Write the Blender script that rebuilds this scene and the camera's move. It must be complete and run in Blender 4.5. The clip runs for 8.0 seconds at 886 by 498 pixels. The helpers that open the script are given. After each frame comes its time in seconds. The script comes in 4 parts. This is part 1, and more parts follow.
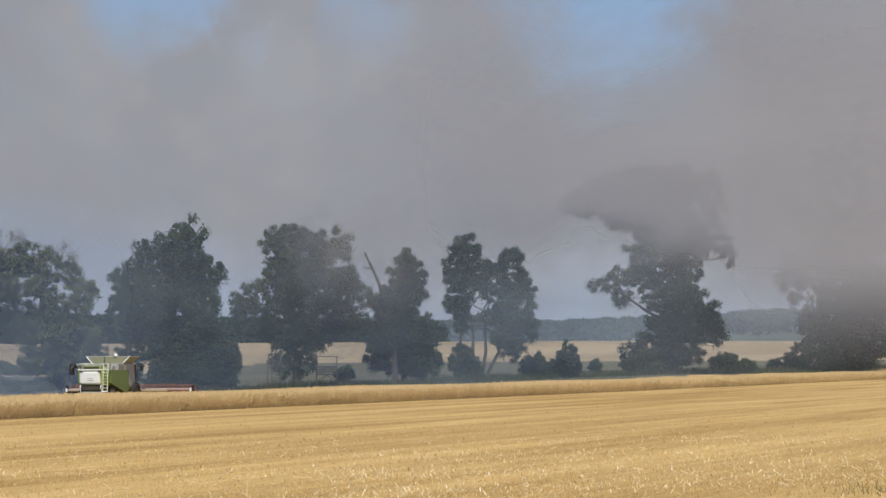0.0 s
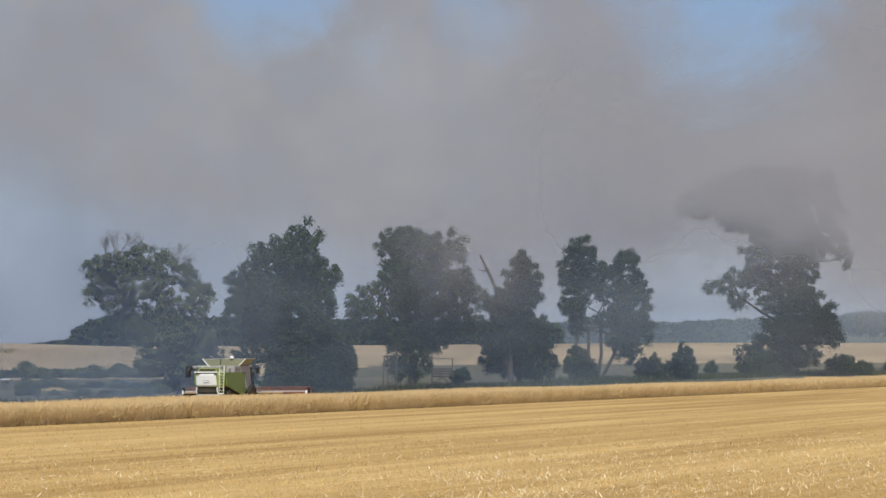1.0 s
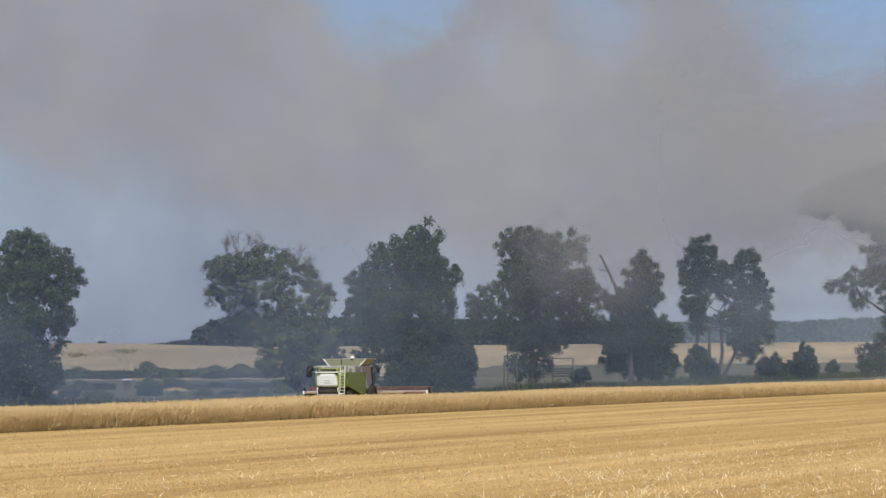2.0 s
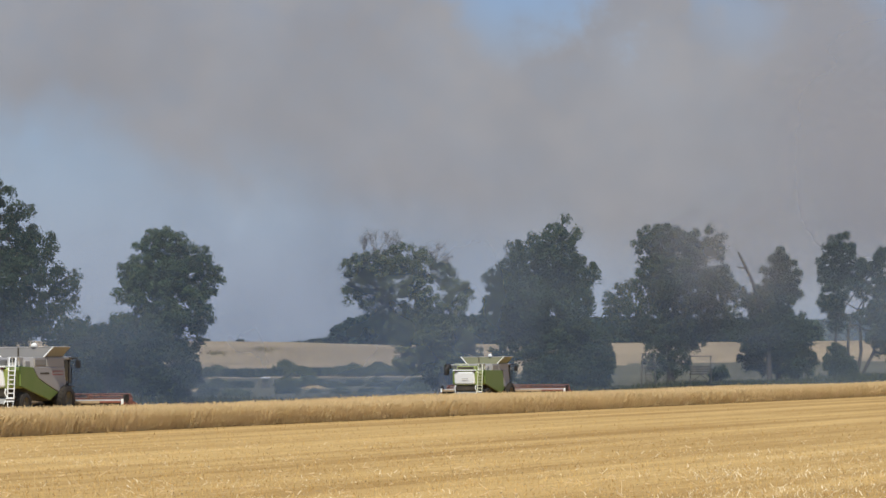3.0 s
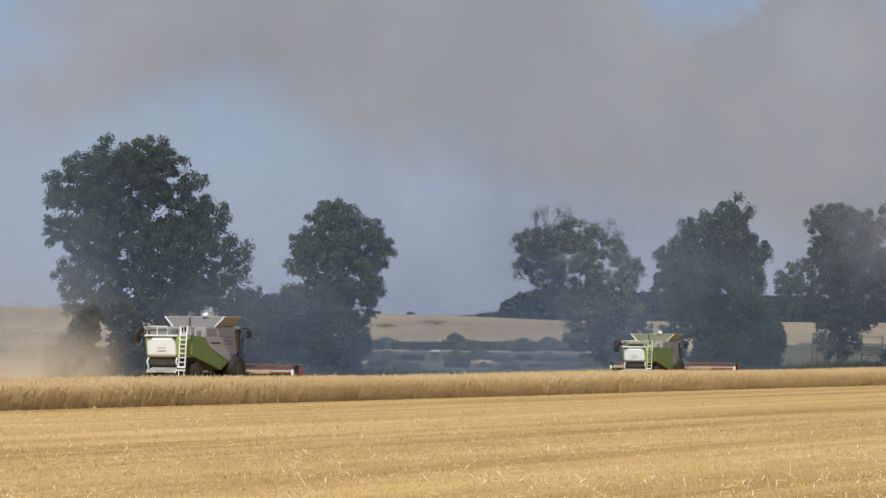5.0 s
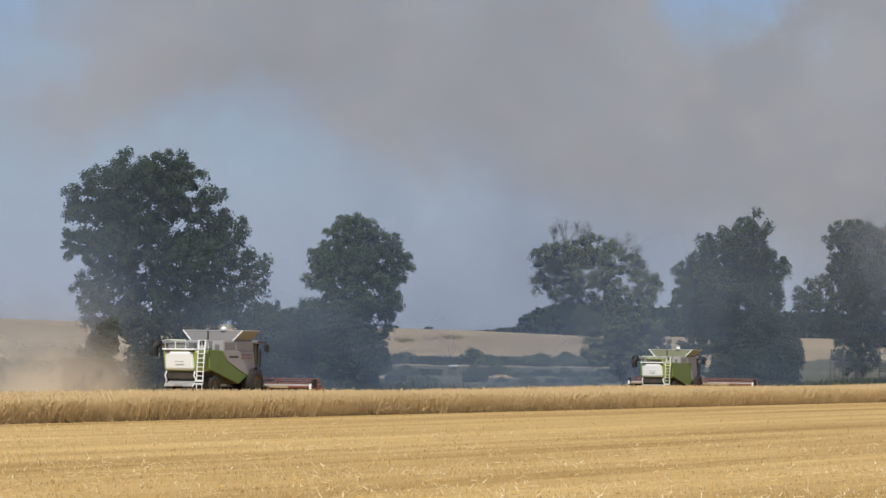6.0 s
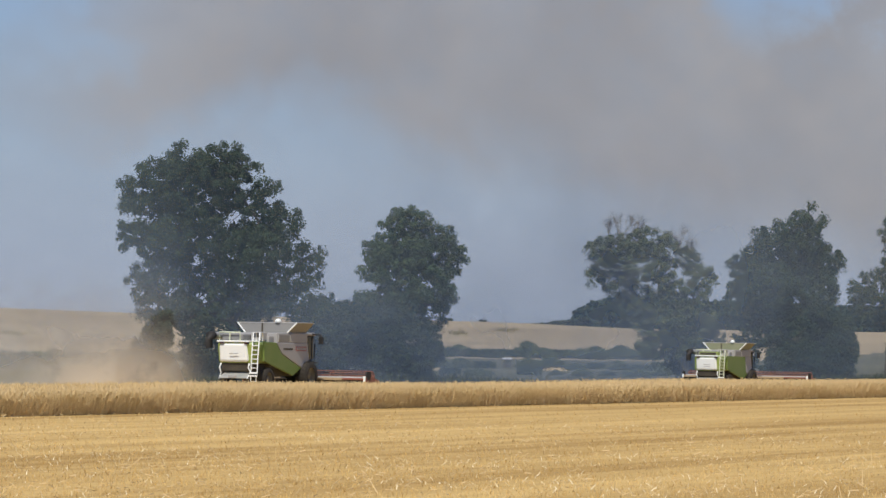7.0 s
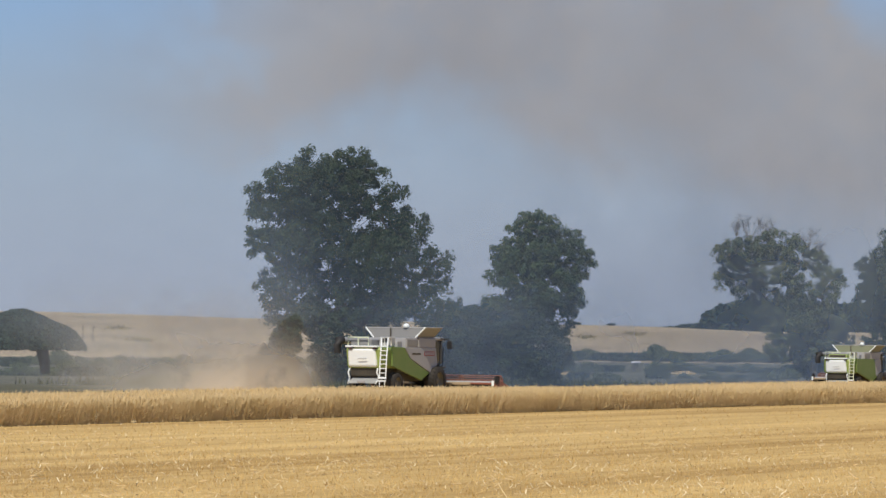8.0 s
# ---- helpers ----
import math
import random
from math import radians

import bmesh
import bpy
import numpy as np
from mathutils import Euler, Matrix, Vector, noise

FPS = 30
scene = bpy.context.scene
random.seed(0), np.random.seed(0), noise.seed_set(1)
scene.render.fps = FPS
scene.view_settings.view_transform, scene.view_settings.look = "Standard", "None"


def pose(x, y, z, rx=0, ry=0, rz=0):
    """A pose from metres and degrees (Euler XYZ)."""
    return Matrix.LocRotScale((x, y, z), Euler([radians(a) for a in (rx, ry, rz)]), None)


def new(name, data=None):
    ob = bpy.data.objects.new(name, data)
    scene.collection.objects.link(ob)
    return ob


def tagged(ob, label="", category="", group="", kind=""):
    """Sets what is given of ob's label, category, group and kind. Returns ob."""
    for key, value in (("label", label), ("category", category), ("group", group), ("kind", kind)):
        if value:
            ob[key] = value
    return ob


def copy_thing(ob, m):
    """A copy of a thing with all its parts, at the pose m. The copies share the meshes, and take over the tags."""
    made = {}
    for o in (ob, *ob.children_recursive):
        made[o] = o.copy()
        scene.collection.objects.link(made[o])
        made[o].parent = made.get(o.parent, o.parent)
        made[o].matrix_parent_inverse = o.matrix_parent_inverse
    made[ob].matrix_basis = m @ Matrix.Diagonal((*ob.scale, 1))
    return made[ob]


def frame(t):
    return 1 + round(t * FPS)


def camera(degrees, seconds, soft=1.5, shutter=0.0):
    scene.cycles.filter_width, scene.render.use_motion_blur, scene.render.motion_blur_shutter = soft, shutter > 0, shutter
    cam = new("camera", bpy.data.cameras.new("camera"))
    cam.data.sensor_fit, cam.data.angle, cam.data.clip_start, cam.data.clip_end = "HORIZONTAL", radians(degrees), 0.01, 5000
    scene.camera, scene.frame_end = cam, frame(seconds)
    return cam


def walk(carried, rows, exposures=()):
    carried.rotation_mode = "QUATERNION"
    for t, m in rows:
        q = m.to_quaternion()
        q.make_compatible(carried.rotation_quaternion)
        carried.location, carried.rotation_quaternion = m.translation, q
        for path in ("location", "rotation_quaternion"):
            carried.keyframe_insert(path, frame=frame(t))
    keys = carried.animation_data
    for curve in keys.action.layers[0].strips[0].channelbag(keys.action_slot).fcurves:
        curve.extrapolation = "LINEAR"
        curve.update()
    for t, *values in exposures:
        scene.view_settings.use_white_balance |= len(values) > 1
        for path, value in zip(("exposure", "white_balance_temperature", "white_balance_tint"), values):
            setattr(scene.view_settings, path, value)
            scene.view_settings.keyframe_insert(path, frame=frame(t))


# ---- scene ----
# The camera stands on a low bank at a field's edge and pans left with a long lens.
# World x runs along the edge of the uncut crop, y away from it across the field.
EYE = 2.6
cam = camera(14.0, 8.0, soft=1.5)
PATH = [
    (0.0, -75.100, 1.776, -0.310), (0.5, -74.006, 1.777, -0.333), (1.0, -73.269, 1.821, -0.353),
    (1.5, -72.432, 1.831, -0.415), (1.7, -72.013, 1.833, -0.430), (2.8, -69.615, 1.812, -0.448),
    (3.0, -69.177, 1.815, -0.457), (3.5, -68.162, 1.799, -0.501), (3.7, -67.668, 1.620, -0.500),
    (3.8, -66.803, 1.533, -0.480), (4.0, -65.834, 1.407, -0.312), (4.2, -65.920, 1.400, 0.000),
    (4.5, -66.412, 1.428, 0.402), (4.6, -66.479, 1.343, 0.420), (4.7, -66.482, 1.356, 0.436), (5.8, -66.234, 1.603, 0.687), (6.0, -66.161, 1.647, 0.735), (6.5, -65.552, 1.654, 0.579),
    (6.8, -65.310, 1.500, 0.780), (7.0, -65.299, 1.518, 0.886), (7.5, -65.164, 1.531, 0.960),
    (7.6, -64.590, 1.538, 0.900), (7.7, -64.250, 1.545, 0.820), (7.8, -63.850, 1.552, 0.720), (8.0, -63.271, 1.561, 0.569),
]
walk(cam, [(t, pose(0, 0, EYE, 90 + p, 0, y) @ pose(0, 0, 0, 0, 0, r)) for t, y, p, r in PATH])

# ---- sky, smoke in the sky, sun ----
SUN_DIR = Vector((-0.60, -0.15, 0.78)).normalized()


def build_world():
    world = bpy.data.worlds.new("world")
    scene.world = world
    world.use_nodes = True
    nt = world.node_tree
    nt.nodes.clear()
    N, L = nt.nodes, nt.links

    def math_(op, a, b=None, c=None, clamp=False):
        n = N.new("ShaderNodeMath")
        n.operation, n.use_clamp = op, clamp
        for i, v in enumerate((a, b, c)):
            if v is None:
                continue
            if isinstance(v, (int, float)):
                n.inputs[i].default_value = v
            else:
                L.new(v, n.inputs[i])
        return n.outputs[0]

    def ramp(v, lo, hi):
        n = N.new("ShaderNodeMapRange")
        n.interpolation_type = "SMOOTHSTEP"
        L.new(v, n.inputs[0])
        n.inputs[1].default_value, n.inputs[2].default_value = lo, hi
        return n.outputs[0]

    def mix(fac, a, b):
        n = N.new("ShaderNodeMix")
        n.data_type = "RGBA"
        L.new(fac, n.inputs[0])
        for i, v in ((6, a), (7, b)):
            if isinstance(v, tuple):
                n.inputs[i].default_value = (*v, 1)
            else:
                L.new(v, n.inputs[i])
        return n.outputs[2]

    sky = N.new("ShaderNodeTexSky")
    sky.sky_type, sky.sun_disc = "NISHITA", False
    sky.sun_elevation = math.asin(SUN_DIR.z)
    sky.sun_rotation = math.atan2(SUN_DIR.x, SUN_DIR.y)
    sky.dust_density, sky.ozone_density, sky.air_density = 0.6, 3.0, 1.0
    dim = N.new("ShaderNodeVectorMath")
    dim.operation = "MULTIPLY"
    L.new(sky.outputs[0], dim.inputs[0])
    dim.inputs[1].default_value = SKY_STRENGTH
    co = N.new("ShaderNodeTexCoord")
    sep = N.new("ShaderNodeSeparateXYZ")
    L.new(co.outputs["Generated"], sep.inputs[0])
    bearing = math_("MULTIPLY", math_("ARCTAN2", sep.outputs[1], sep.outputs[0]), 57.2958)
    height = math_("MULTIPLY", math_("ARCSINE", sep.outputs[2]), 57.2958)
    flat = N.new("ShaderNodeCombineXYZ")
    L.new(bearing, flat.inputs[0])
    L.new(height, flat.inputs[1])

    def cloud(scale, detail, rough, shift):
        n = N.new("ShaderNodeTexNoise")
        n.inputs["Scale"].default_value, n.inputs["Detail"].default_value = scale, detail
        n.inputs["Roughness"].default_value = rough
        add = N.new("ShaderNodeVectorMath")
        L.new(flat.outputs[0], add.inputs[0])
        add.inputs[1].default_value = shift
        L.new(add.outputs[0], n.inputs["Vector"])
        return n.outputs[0]

    big = math_("SUBTRACT", cloud(0.35, 3, 0.5, (3, 8, 0)), 0.5)
    fine = math_("SUBTRACT", cloud(1.1, 6, 0.6, (1, 2, 5)), 0.5)
    wob = math_("ADD", math_("MULTIPLY", big, 4.0), math_("MULTIPLY", fine, 2.2))
    # the smoke bank leans away from the wind: its lower side climbs towards the left
    b2 = math_("ADD", bearing, wob)
    h2 = math_("ADD", height, math_("MULTIPLY", wob, 0.6))
    under = math_("ADD", 0.9, math_("MULTIPLY", ramp(b2, 13.5, 28.0), 2.7))
    bank = ramp(math_("SUBTRACT", h2, under), -0.9, 0.8)
    left = math_("SUBTRACT", 1.0, ramp(math_("SUBTRACT", b2, math_("MULTIPLY", height, -0.9)), 33.0, 38.5))

    def gap(b, h, wb, wh, depth):
        x = math_("DIVIDE", math_("SUBTRACT", b2, b), wb)
        y = math_("DIVIDE", math_("SUBTRACT", h2, h), wh)
        r = math_("ADD", math_("MULTIPLY", x, x), math_("MULTIPLY", y, y))
        return math_("SUBTRACT", 1.0, math_("MULTIPLY", math_("SUBTRACT", 1.0, ramp(r, 0.1, 1.0)), depth))

    smoke = math_("MULTIPLY", bank, left)
    for g in SKY_GAPS:
        smoke = math_("MULTIPLY", smoke, gap(*g))
    far_off = math_("MULTIPLY", ramp(bearing, -40.0, 0.0), math_("SUBTRACT", 1.0, ramp(bearing, 45.0, 80.0)))
    smoke = math_("MULTIPLY", smoke, math_("MULTIPLY", far_off, math_("SUBTRACT", 1.0, ramp(height, 14.0, 30.0))))
    smoke = math_("MULTIPLY", smoke, math_("ADD", 0.93, math_("MULTIPLY", fine, 0.5)), clamp=True)
    tone = mix(ramp(math_("ADD", big, math_("MULTIPLY", fine, 0.5)), -0.2, 0.2), SMOKE_DARK, SMOKE_LIGHT)
    low = math_("SUBTRACT", 1.0, ramp(height, 0.5, 7.0))
    hazy = mix(math_("MULTIPLY", low, 0.92), dim.outputs[0], HAZE)
    col = mix(math_("MULTIPLY", smoke, 0.95), hazy, tone)
    bg = N.new("ShaderNodeBackground")
    L.new(col, bg.inputs[0])
    out = N.new("ShaderNodeOutputWorld")
    L.new(bg.outputs[0], out.inputs[0])


SKY_STRENGTH = (0.053, 0.060, 0.078)
SMOKE_DARK, SMOKE_LIGHT, HAZE = (0.260, 0.254, 0.266), (0.305, 0.301, 0.316), (0.312, 0.360, 0.458)
SKY_GAPS = [(12.0, 6.1, 2.5, 3.3, 0.97), (19.4, 6.7, 2.0, 2.3, 0.75), (16.2, 6.6, 1.0, 2.0, 0.35), (32.6, 5.6, 2.4, 3.0, 0.5)]
build_world()
sun = new("sun", bpy.data.lights.new("sun", "SUN"))
sun.data.energy, sun.data.angle, sun.data.color = 3.6, radians(0.6), (1.0, 0.93, 0.82)
sun.matrix_world = Matrix.Translation((0, 0, 80)) @ SUN_DIR.to_track_quat("Z", "Y").to_matrix().to_4x4()
scene.view_settings.exposure = 0.20


# ---- materials ----
def material(name, dark, light, scale=4.0, rough=0.8, metal=0.0, bump=0.0, stretch=(1, 1, 1), grain=12.0, per=None, coord="Object", spec=0.3, vary=0.5, bands=0.0):
    """A two-scale noise blend between two colours, with relief; per: 'piece' or 'object' variation."""
    m = bpy.data.materials.new(name)
    m.use_nodes = True
    nt = m.node_tree
    N, L = nt.nodes, nt.links
    b = N["Principled BSDF"]
    b.inputs["Roughness"].default_value, b.inputs["Metallic"].default_value = rough, metal
    b.inputs["Specular IOR Level"].default_value = spec
    co = N.new("ShaderNodeTexCoord")
    mp = N.new("ShaderNodeMapping")
    mp.inputs["Scale"].default_value = stretch
    L.new(co.outputs[coord], mp.inputs[0])
    n1, n2 = N.new("ShaderNodeTexNoise"), N.new("ShaderNodeTexNoise")
    for n, s in ((n1, scale), (n2, scale * grain)):
        n.inputs["Scale"].default_value, n.inputs["Detail"].default_value = s, 5
        L.new(mp.outputs[0], n.inputs["Vector"])
    add = N.new("ShaderNodeMath")
    add.operation = "MULTIPLY_ADD"
    L.new(n2.outputs[0], add.inputs[0])
    add.inputs[1].default_value = 0.6
    L.new(n1.outputs[0], add.inputs[2])
    fac = add.outputs[0]
    if per:
        r = N.new("ShaderNodeNewGeometry") if per == "piece" else N.new("ShaderNodeObjectInfo")
        a2 = N.new("ShaderNodeMath")
        a2.operation = "MULTIPLY_ADD"
        L.new(r.outputs["Random Per Island" if per == "piece" else "Random"], a2.inputs[0])
        a2.inputs[1].default_value = vary
        L.new(fac, a2.inputs[2])
        a3 = N.new("ShaderNodeMath")
        a3.operation = "SUBTRACT"
        L.new(a2.outputs[0], a3.inputs[0])
        a3.inputs[1].default_value = vary / 2
        fac = a3.outputs[0]
    if bands:
        # long drill and wheel lines that run along x
        mb = N.new("ShaderNodeMapping")
        mb.inputs["Scale"].default_value = (0.006, 0.30, 0.0)
        L.new(co.outputs["Object"], mb.inputs[0])
        nb = N.new("ShaderNodeTexNoise")
        nb.inputs["Scale"].default_value, nb.inputs["Detail"].default_value, nb.inputs["Roughness"].default_value = 1.0, 4, 0.65
        L.new(mb.outputs[0], nb.inputs["Vector"])
        ab = N.new("ShaderNodeMath")
        ab.operation = "MULTIPLY_ADD"
        L.new(nb.outputs[0], ab.inputs[0])
        ab.inputs[1].default_value = bands
        ab2 = N.new("ShaderNodeMath")
        ab2.operation = "SUBTRACT"
        L.new(fac, ab2.inputs[0])
        ab2.inputs[1].default_value = bands / 2
        L.new(ab2.outputs[0], ab.inputs[2])
        fac = ab.outputs[0]
    rp = N.new("ShaderNodeMapRange")
    L.new(fac, rp.inputs[0])
    rp.inputs[1].default_value, rp.inputs[2].default_value = 0.5, 1.1
    mx = N.new("ShaderNodeMix")
    mx.data_type = "RGBA"
    L.new(rp.outputs[0], mx.inputs[0])
    mx.inputs[6].default_value, mx.inputs[7].default_value = (*dark, 1), (*light, 1)
    L.new(mx.outputs[2], b.inputs["Base Color"])
    if bump:
        bp = N.new("ShaderNodeBump")
        bp.inputs["Strength"].default_value, bp.inputs["Distance"].default_value = 0.6, bump
        L.new(n2.outputs[0], bp.inputs["Height"])
        L.new(bp.outputs[0], b.inputs["Normal"])
    return m


STUBBLE = material("stubble_ground", (0.37, 0.228, 0.069), (0.645, 0.447, 0.172), scale=0.22, rough=0.95, bump=0.05, stretch=(0.12, 1.6, 1), grain=9, bands=1.6)
MEADOW = material("meadow_ground", (0.076, 0.077, 0.048), (0.140, 0.132, 0.080), scale=0.03, rough=0.95, bump=0.1, stretch=(1, 1, 1), grain=14)
RIPE = material("ripe_field_ground", (0.25, 0.192, 0.113), (0.46, 0.367, 0.223), scale=0.010, rough=0.95, bump=0.1, stretch=(0.6, 1.5, 1), grain=6)
FARLAND = material("far_ground", (0.04, 0.06, 0.035), (0.09, 0.11, 0.06), scale=0.01, rough=0.95)
WHEAT = material("wheat_straw", (0.54, 0.40, 0.190), (0.66, 0.50, 0.265), scale=0.6, rough=0.85, per="piece", vary=0.3)
WHEATBODY = material("wheat_mass", (0.52, 0.37, 0.185), (0.64, 0.47, 0.25), scale=3.0, rough=0.95, bump=0.1)
STRAW = material("cut_straw", (0.42, 0.272, 0.092), (0.66, 0.468, 0.188), scale=0.5, rough=0.75, per="piece", vary=0.35, bands=1.6)
LOOSE = material("loose_straw", (0.55, 0.40, 0.18), (0.74, 0.57, 0.32), scale=0.5, rough=0.6, per="piece")
# very pale straw: the sparkle of sunlit stubble put into the colour
GLINT = material("bright_straw", (0.70, 0.56, 0.30), (0.90, 0.80, 0.56), scale=0.8, rough=0.45, per="piece", vary=0.6)
GRASS = material("rough_grass", (0.035, 0.045, 0.022), (0.10, 0.11, 0.055), scale=0.1, rough=0.9, per="piece", spec=0.1)
WEED = material("dry_weed", (0.10, 0.09, 0.035), (0.30, 0.24, 0.09), scale=0.5, rough=0.9, per="piece")
BARK = material("bark", (0.035, 0.032, 0.028), (0.085, 0.076, 0.066), scale=1.5, rough=0.9, bump=0.03, stretch=(1, 1, 0.2))
LEAF = material("leaf_green", (0.034, 0.053, 0.034), (0.062, 0.087, 0.050), scale=0.35, rough=0.85, per="piece", spec=0.08, vary=0.3)
LEAFDRY = material("leaf_olive", (0.080, 0.106, 0.054), (0.135, 0.160, 0.082), scale=0.35, rough=0.85, per="piece", spec=0.08, vary=0.3)
LEAFBRIGHT = material("leaf_fresh", (0.048, 0.074, 0.042), (0.086, 0.120, 0.060), scale=0.35, rough=0.85, per="piece", spec=0.08, vary=0.3)
LEAFDARK = material("leaf_dark", (0.028, 0.046, 0.034), (0.048, 0.074, 0.050), scale=0.3, rough=0.85, per="piece", spec=0.08, vary=0.3)


# ---- mesh helpers ----
def mesh_of(name, verts, faces, mats, smooth=False, index=None):
    """A mesh from arrays: verts n x 3, faces m x k (all with k corners)."""
    verts, faces = np.asarray(verts, np.float32), np.asarray(faces, np.int32)
    me = bpy.data.meshes.new(name)
    m, k = faces.shape
    me.vertices.add(len(verts))
    me.vertices.foreach_set("co", verts.ravel())
    me.loops.add(m * k)
    me.loops.foreach_set("vertex_index", faces.ravel())
    me.polygons.add(m)
    me.polygons.foreach_set("loop_start", np.arange(m, dtype=np.int32) * k)
    for mt in mats if isinstance(mats, (list, tuple)) else [mats]:
        me.materials.append(mt)
    if index is not None:
        me.polygons.foreach_set("material_index", np.asarray(index, np.int32))
    me.polygons.foreach_set("use_smooth", np.full(m, smooth))
    me.update(calc_edges=True)
    me.validate()
    return me


def part(name, data, mat, parent, label=""):
    """Links a bmesh or a mesh as one object under a thing or a part."""
    if isinstance(data, bmesh.types.BMesh):
        me = bpy.data.meshes.new(name)
        data.to_mesh(me)
        data.free()
        me.materials.append(mat)
        data = me
    ob = new(name, data)
    if parent is not None:
        ob.parent = parent
    return tagged(ob, label) if label else ob


def tube(points, radii, sides=7):
    """A tapered tube along points, as verts and quad faces."""
    pts = [Vector(p) for p in points]
    verts, faces = [], []
    for i, p in enumerate(pts):
        d = (pts[min(i + 1, len(pts) - 1)] - pts[max(i - 1, 0)]).normalized()
        a = d.orthogonal().normalized()
        b = d.cross(a)
        for s in range(sides):
            w = 2 * math.pi * s / sides
            verts.append(p + (a * math.cos(w) + b * math.sin(w)) * radii[i])
    for i in range(len(pts) - 1):
        for s in range(sides):
            t = (s + 1) % sides
            faces.append((i * sides + s, i * sides + t, (i + 1) * sides + t, (i + 1) * sides + s))
    return verts, faces


def tubes(name, list_of, mat, sides=7):
    V, F = [], []
    for pts, rad in list_of:
        v, f = tube(pts, rad, sides)
        F += [tuple(i + len(V) for i in q) for q in f]
        V += v
    return mesh_of(name, [tuple(v) for v in V], F, mat, smooth=True)


def smooth01(a, lo, hi):
    t = np.clip((a - lo) / (hi - lo), 0, 1)
    return t * t * (3 - 2 * t)


# ---- ground ----
def ground_z(x, y):
    x, y = np.asarray(x, float), np.asarray(y, float)
    d, b = np.hypot(x, y), np.degrees(np.arctan2(y, x))
    z = -0.75 * np.exp(-((x - 310) / 75) ** 2 - ((y - 112) / 26) ** 2)
    z -= 1.3 * smooth01(d, 270, 440) * (1 - smooth01(d, 520, 580)) * smooth01(b, 19, 21)
    z += 0.6 * smooth01(x, 370, 480) * smooth01(y, 74, 92)
    crest = np.interp(b, [-60, 0, 9.5, 13, 21.7, 23.3, 24.3, 29.7, 33, 60, 120], [5, 6.5, 7.0, 7.4, 7.2, 8.3, 8.6, 9.5, 10.8, 12, 5])
    z += crest * smooth01(d, 560, 1020) * (1 - 0.5 * smooth01(d, 1030, 1400))
    z += 22 * smooth01(d, 1900, 3000) * (1 - smooth01(b, 16, 21))
    return z


def build_ground():
    ang = np.radians(np.concatenate([np.arange(-12, 50, 0.4), np.arange(50, 348, 6.0)]))
    rad = np.concatenate([[0.01], np.geomspace(1, 4800, 320)])
    A, R = np.meshgrid(ang, rad)
    X, Y = R * np.cos(A) - 3.0, R * np.sin(A) - 2.0
    verts = np.stack([X, Y, ground_z(X, Y)], -1).reshape(-1, 3)
    n, k = len(rad), len(ang)
    i, j = np.meshgrid(np.arange(n - 1), np.arange(k), indexing="ij")
    j2 = (j + 1) % k
    faces = np.stack([i * k + j, (i + 1) * k + j, (i + 1) * k + j2, i * k + j2], -1).reshape(-1, 4)
    c = verts[faces].mean(1)
    d = np.hypot(c[:, 0], c[:, 1])
    index = np.where(d > 1300, 3, np.where(d > 570 + 140 * (1 - smooth01(np.degrees(np.arctan2(c[:, 1], c[:, 0])), 17, 21)), 2, np.where(c[:, 1] > 104 - 14 * smooth01(c[:, 0], 330, 450), 1, 0)))
    ob = new("ground", mesh_of("ground", verts, faces, [STUBBLE, MEADOW, RIPE, FARLAND], True, index))
    tagged(ob, "golden stubble field, green meadow and ripe fields rising to hills", "ground", kind="structure")


build_ground()


# ---- standing crop and stubble ----
def blades(name, xy, height, width, lean, mat, rng, ear=0.0, lift=0.0):
    """Thin upright blades, each a bent pair of triangles."""
    n = len(xy)
    z = ground_z(xy[:, 0], xy[:, 1])
    a = rng.uniform(0, 2 * np.pi, n)
    side = np.stack([np.cos(a), np.sin(a), np.zeros(n)], -1) * width[:, None] / 2
    tip = np.stack([rng.normal(0, lean, n), rng.normal(0, lean, n), np.ones(n)], -1) * height[:, None]
    base = np.column_stack([xy, z - 0.01 + lift])
    top = base + tip
    v = np.stack([base - side, base + side, top + side * (0.4 + ear), top - side * (0.4 + ear)], 1).reshape(-1, 3)
    return mesh_of(name, v, np.arange(4 * n).reshape(n, 4), mat)


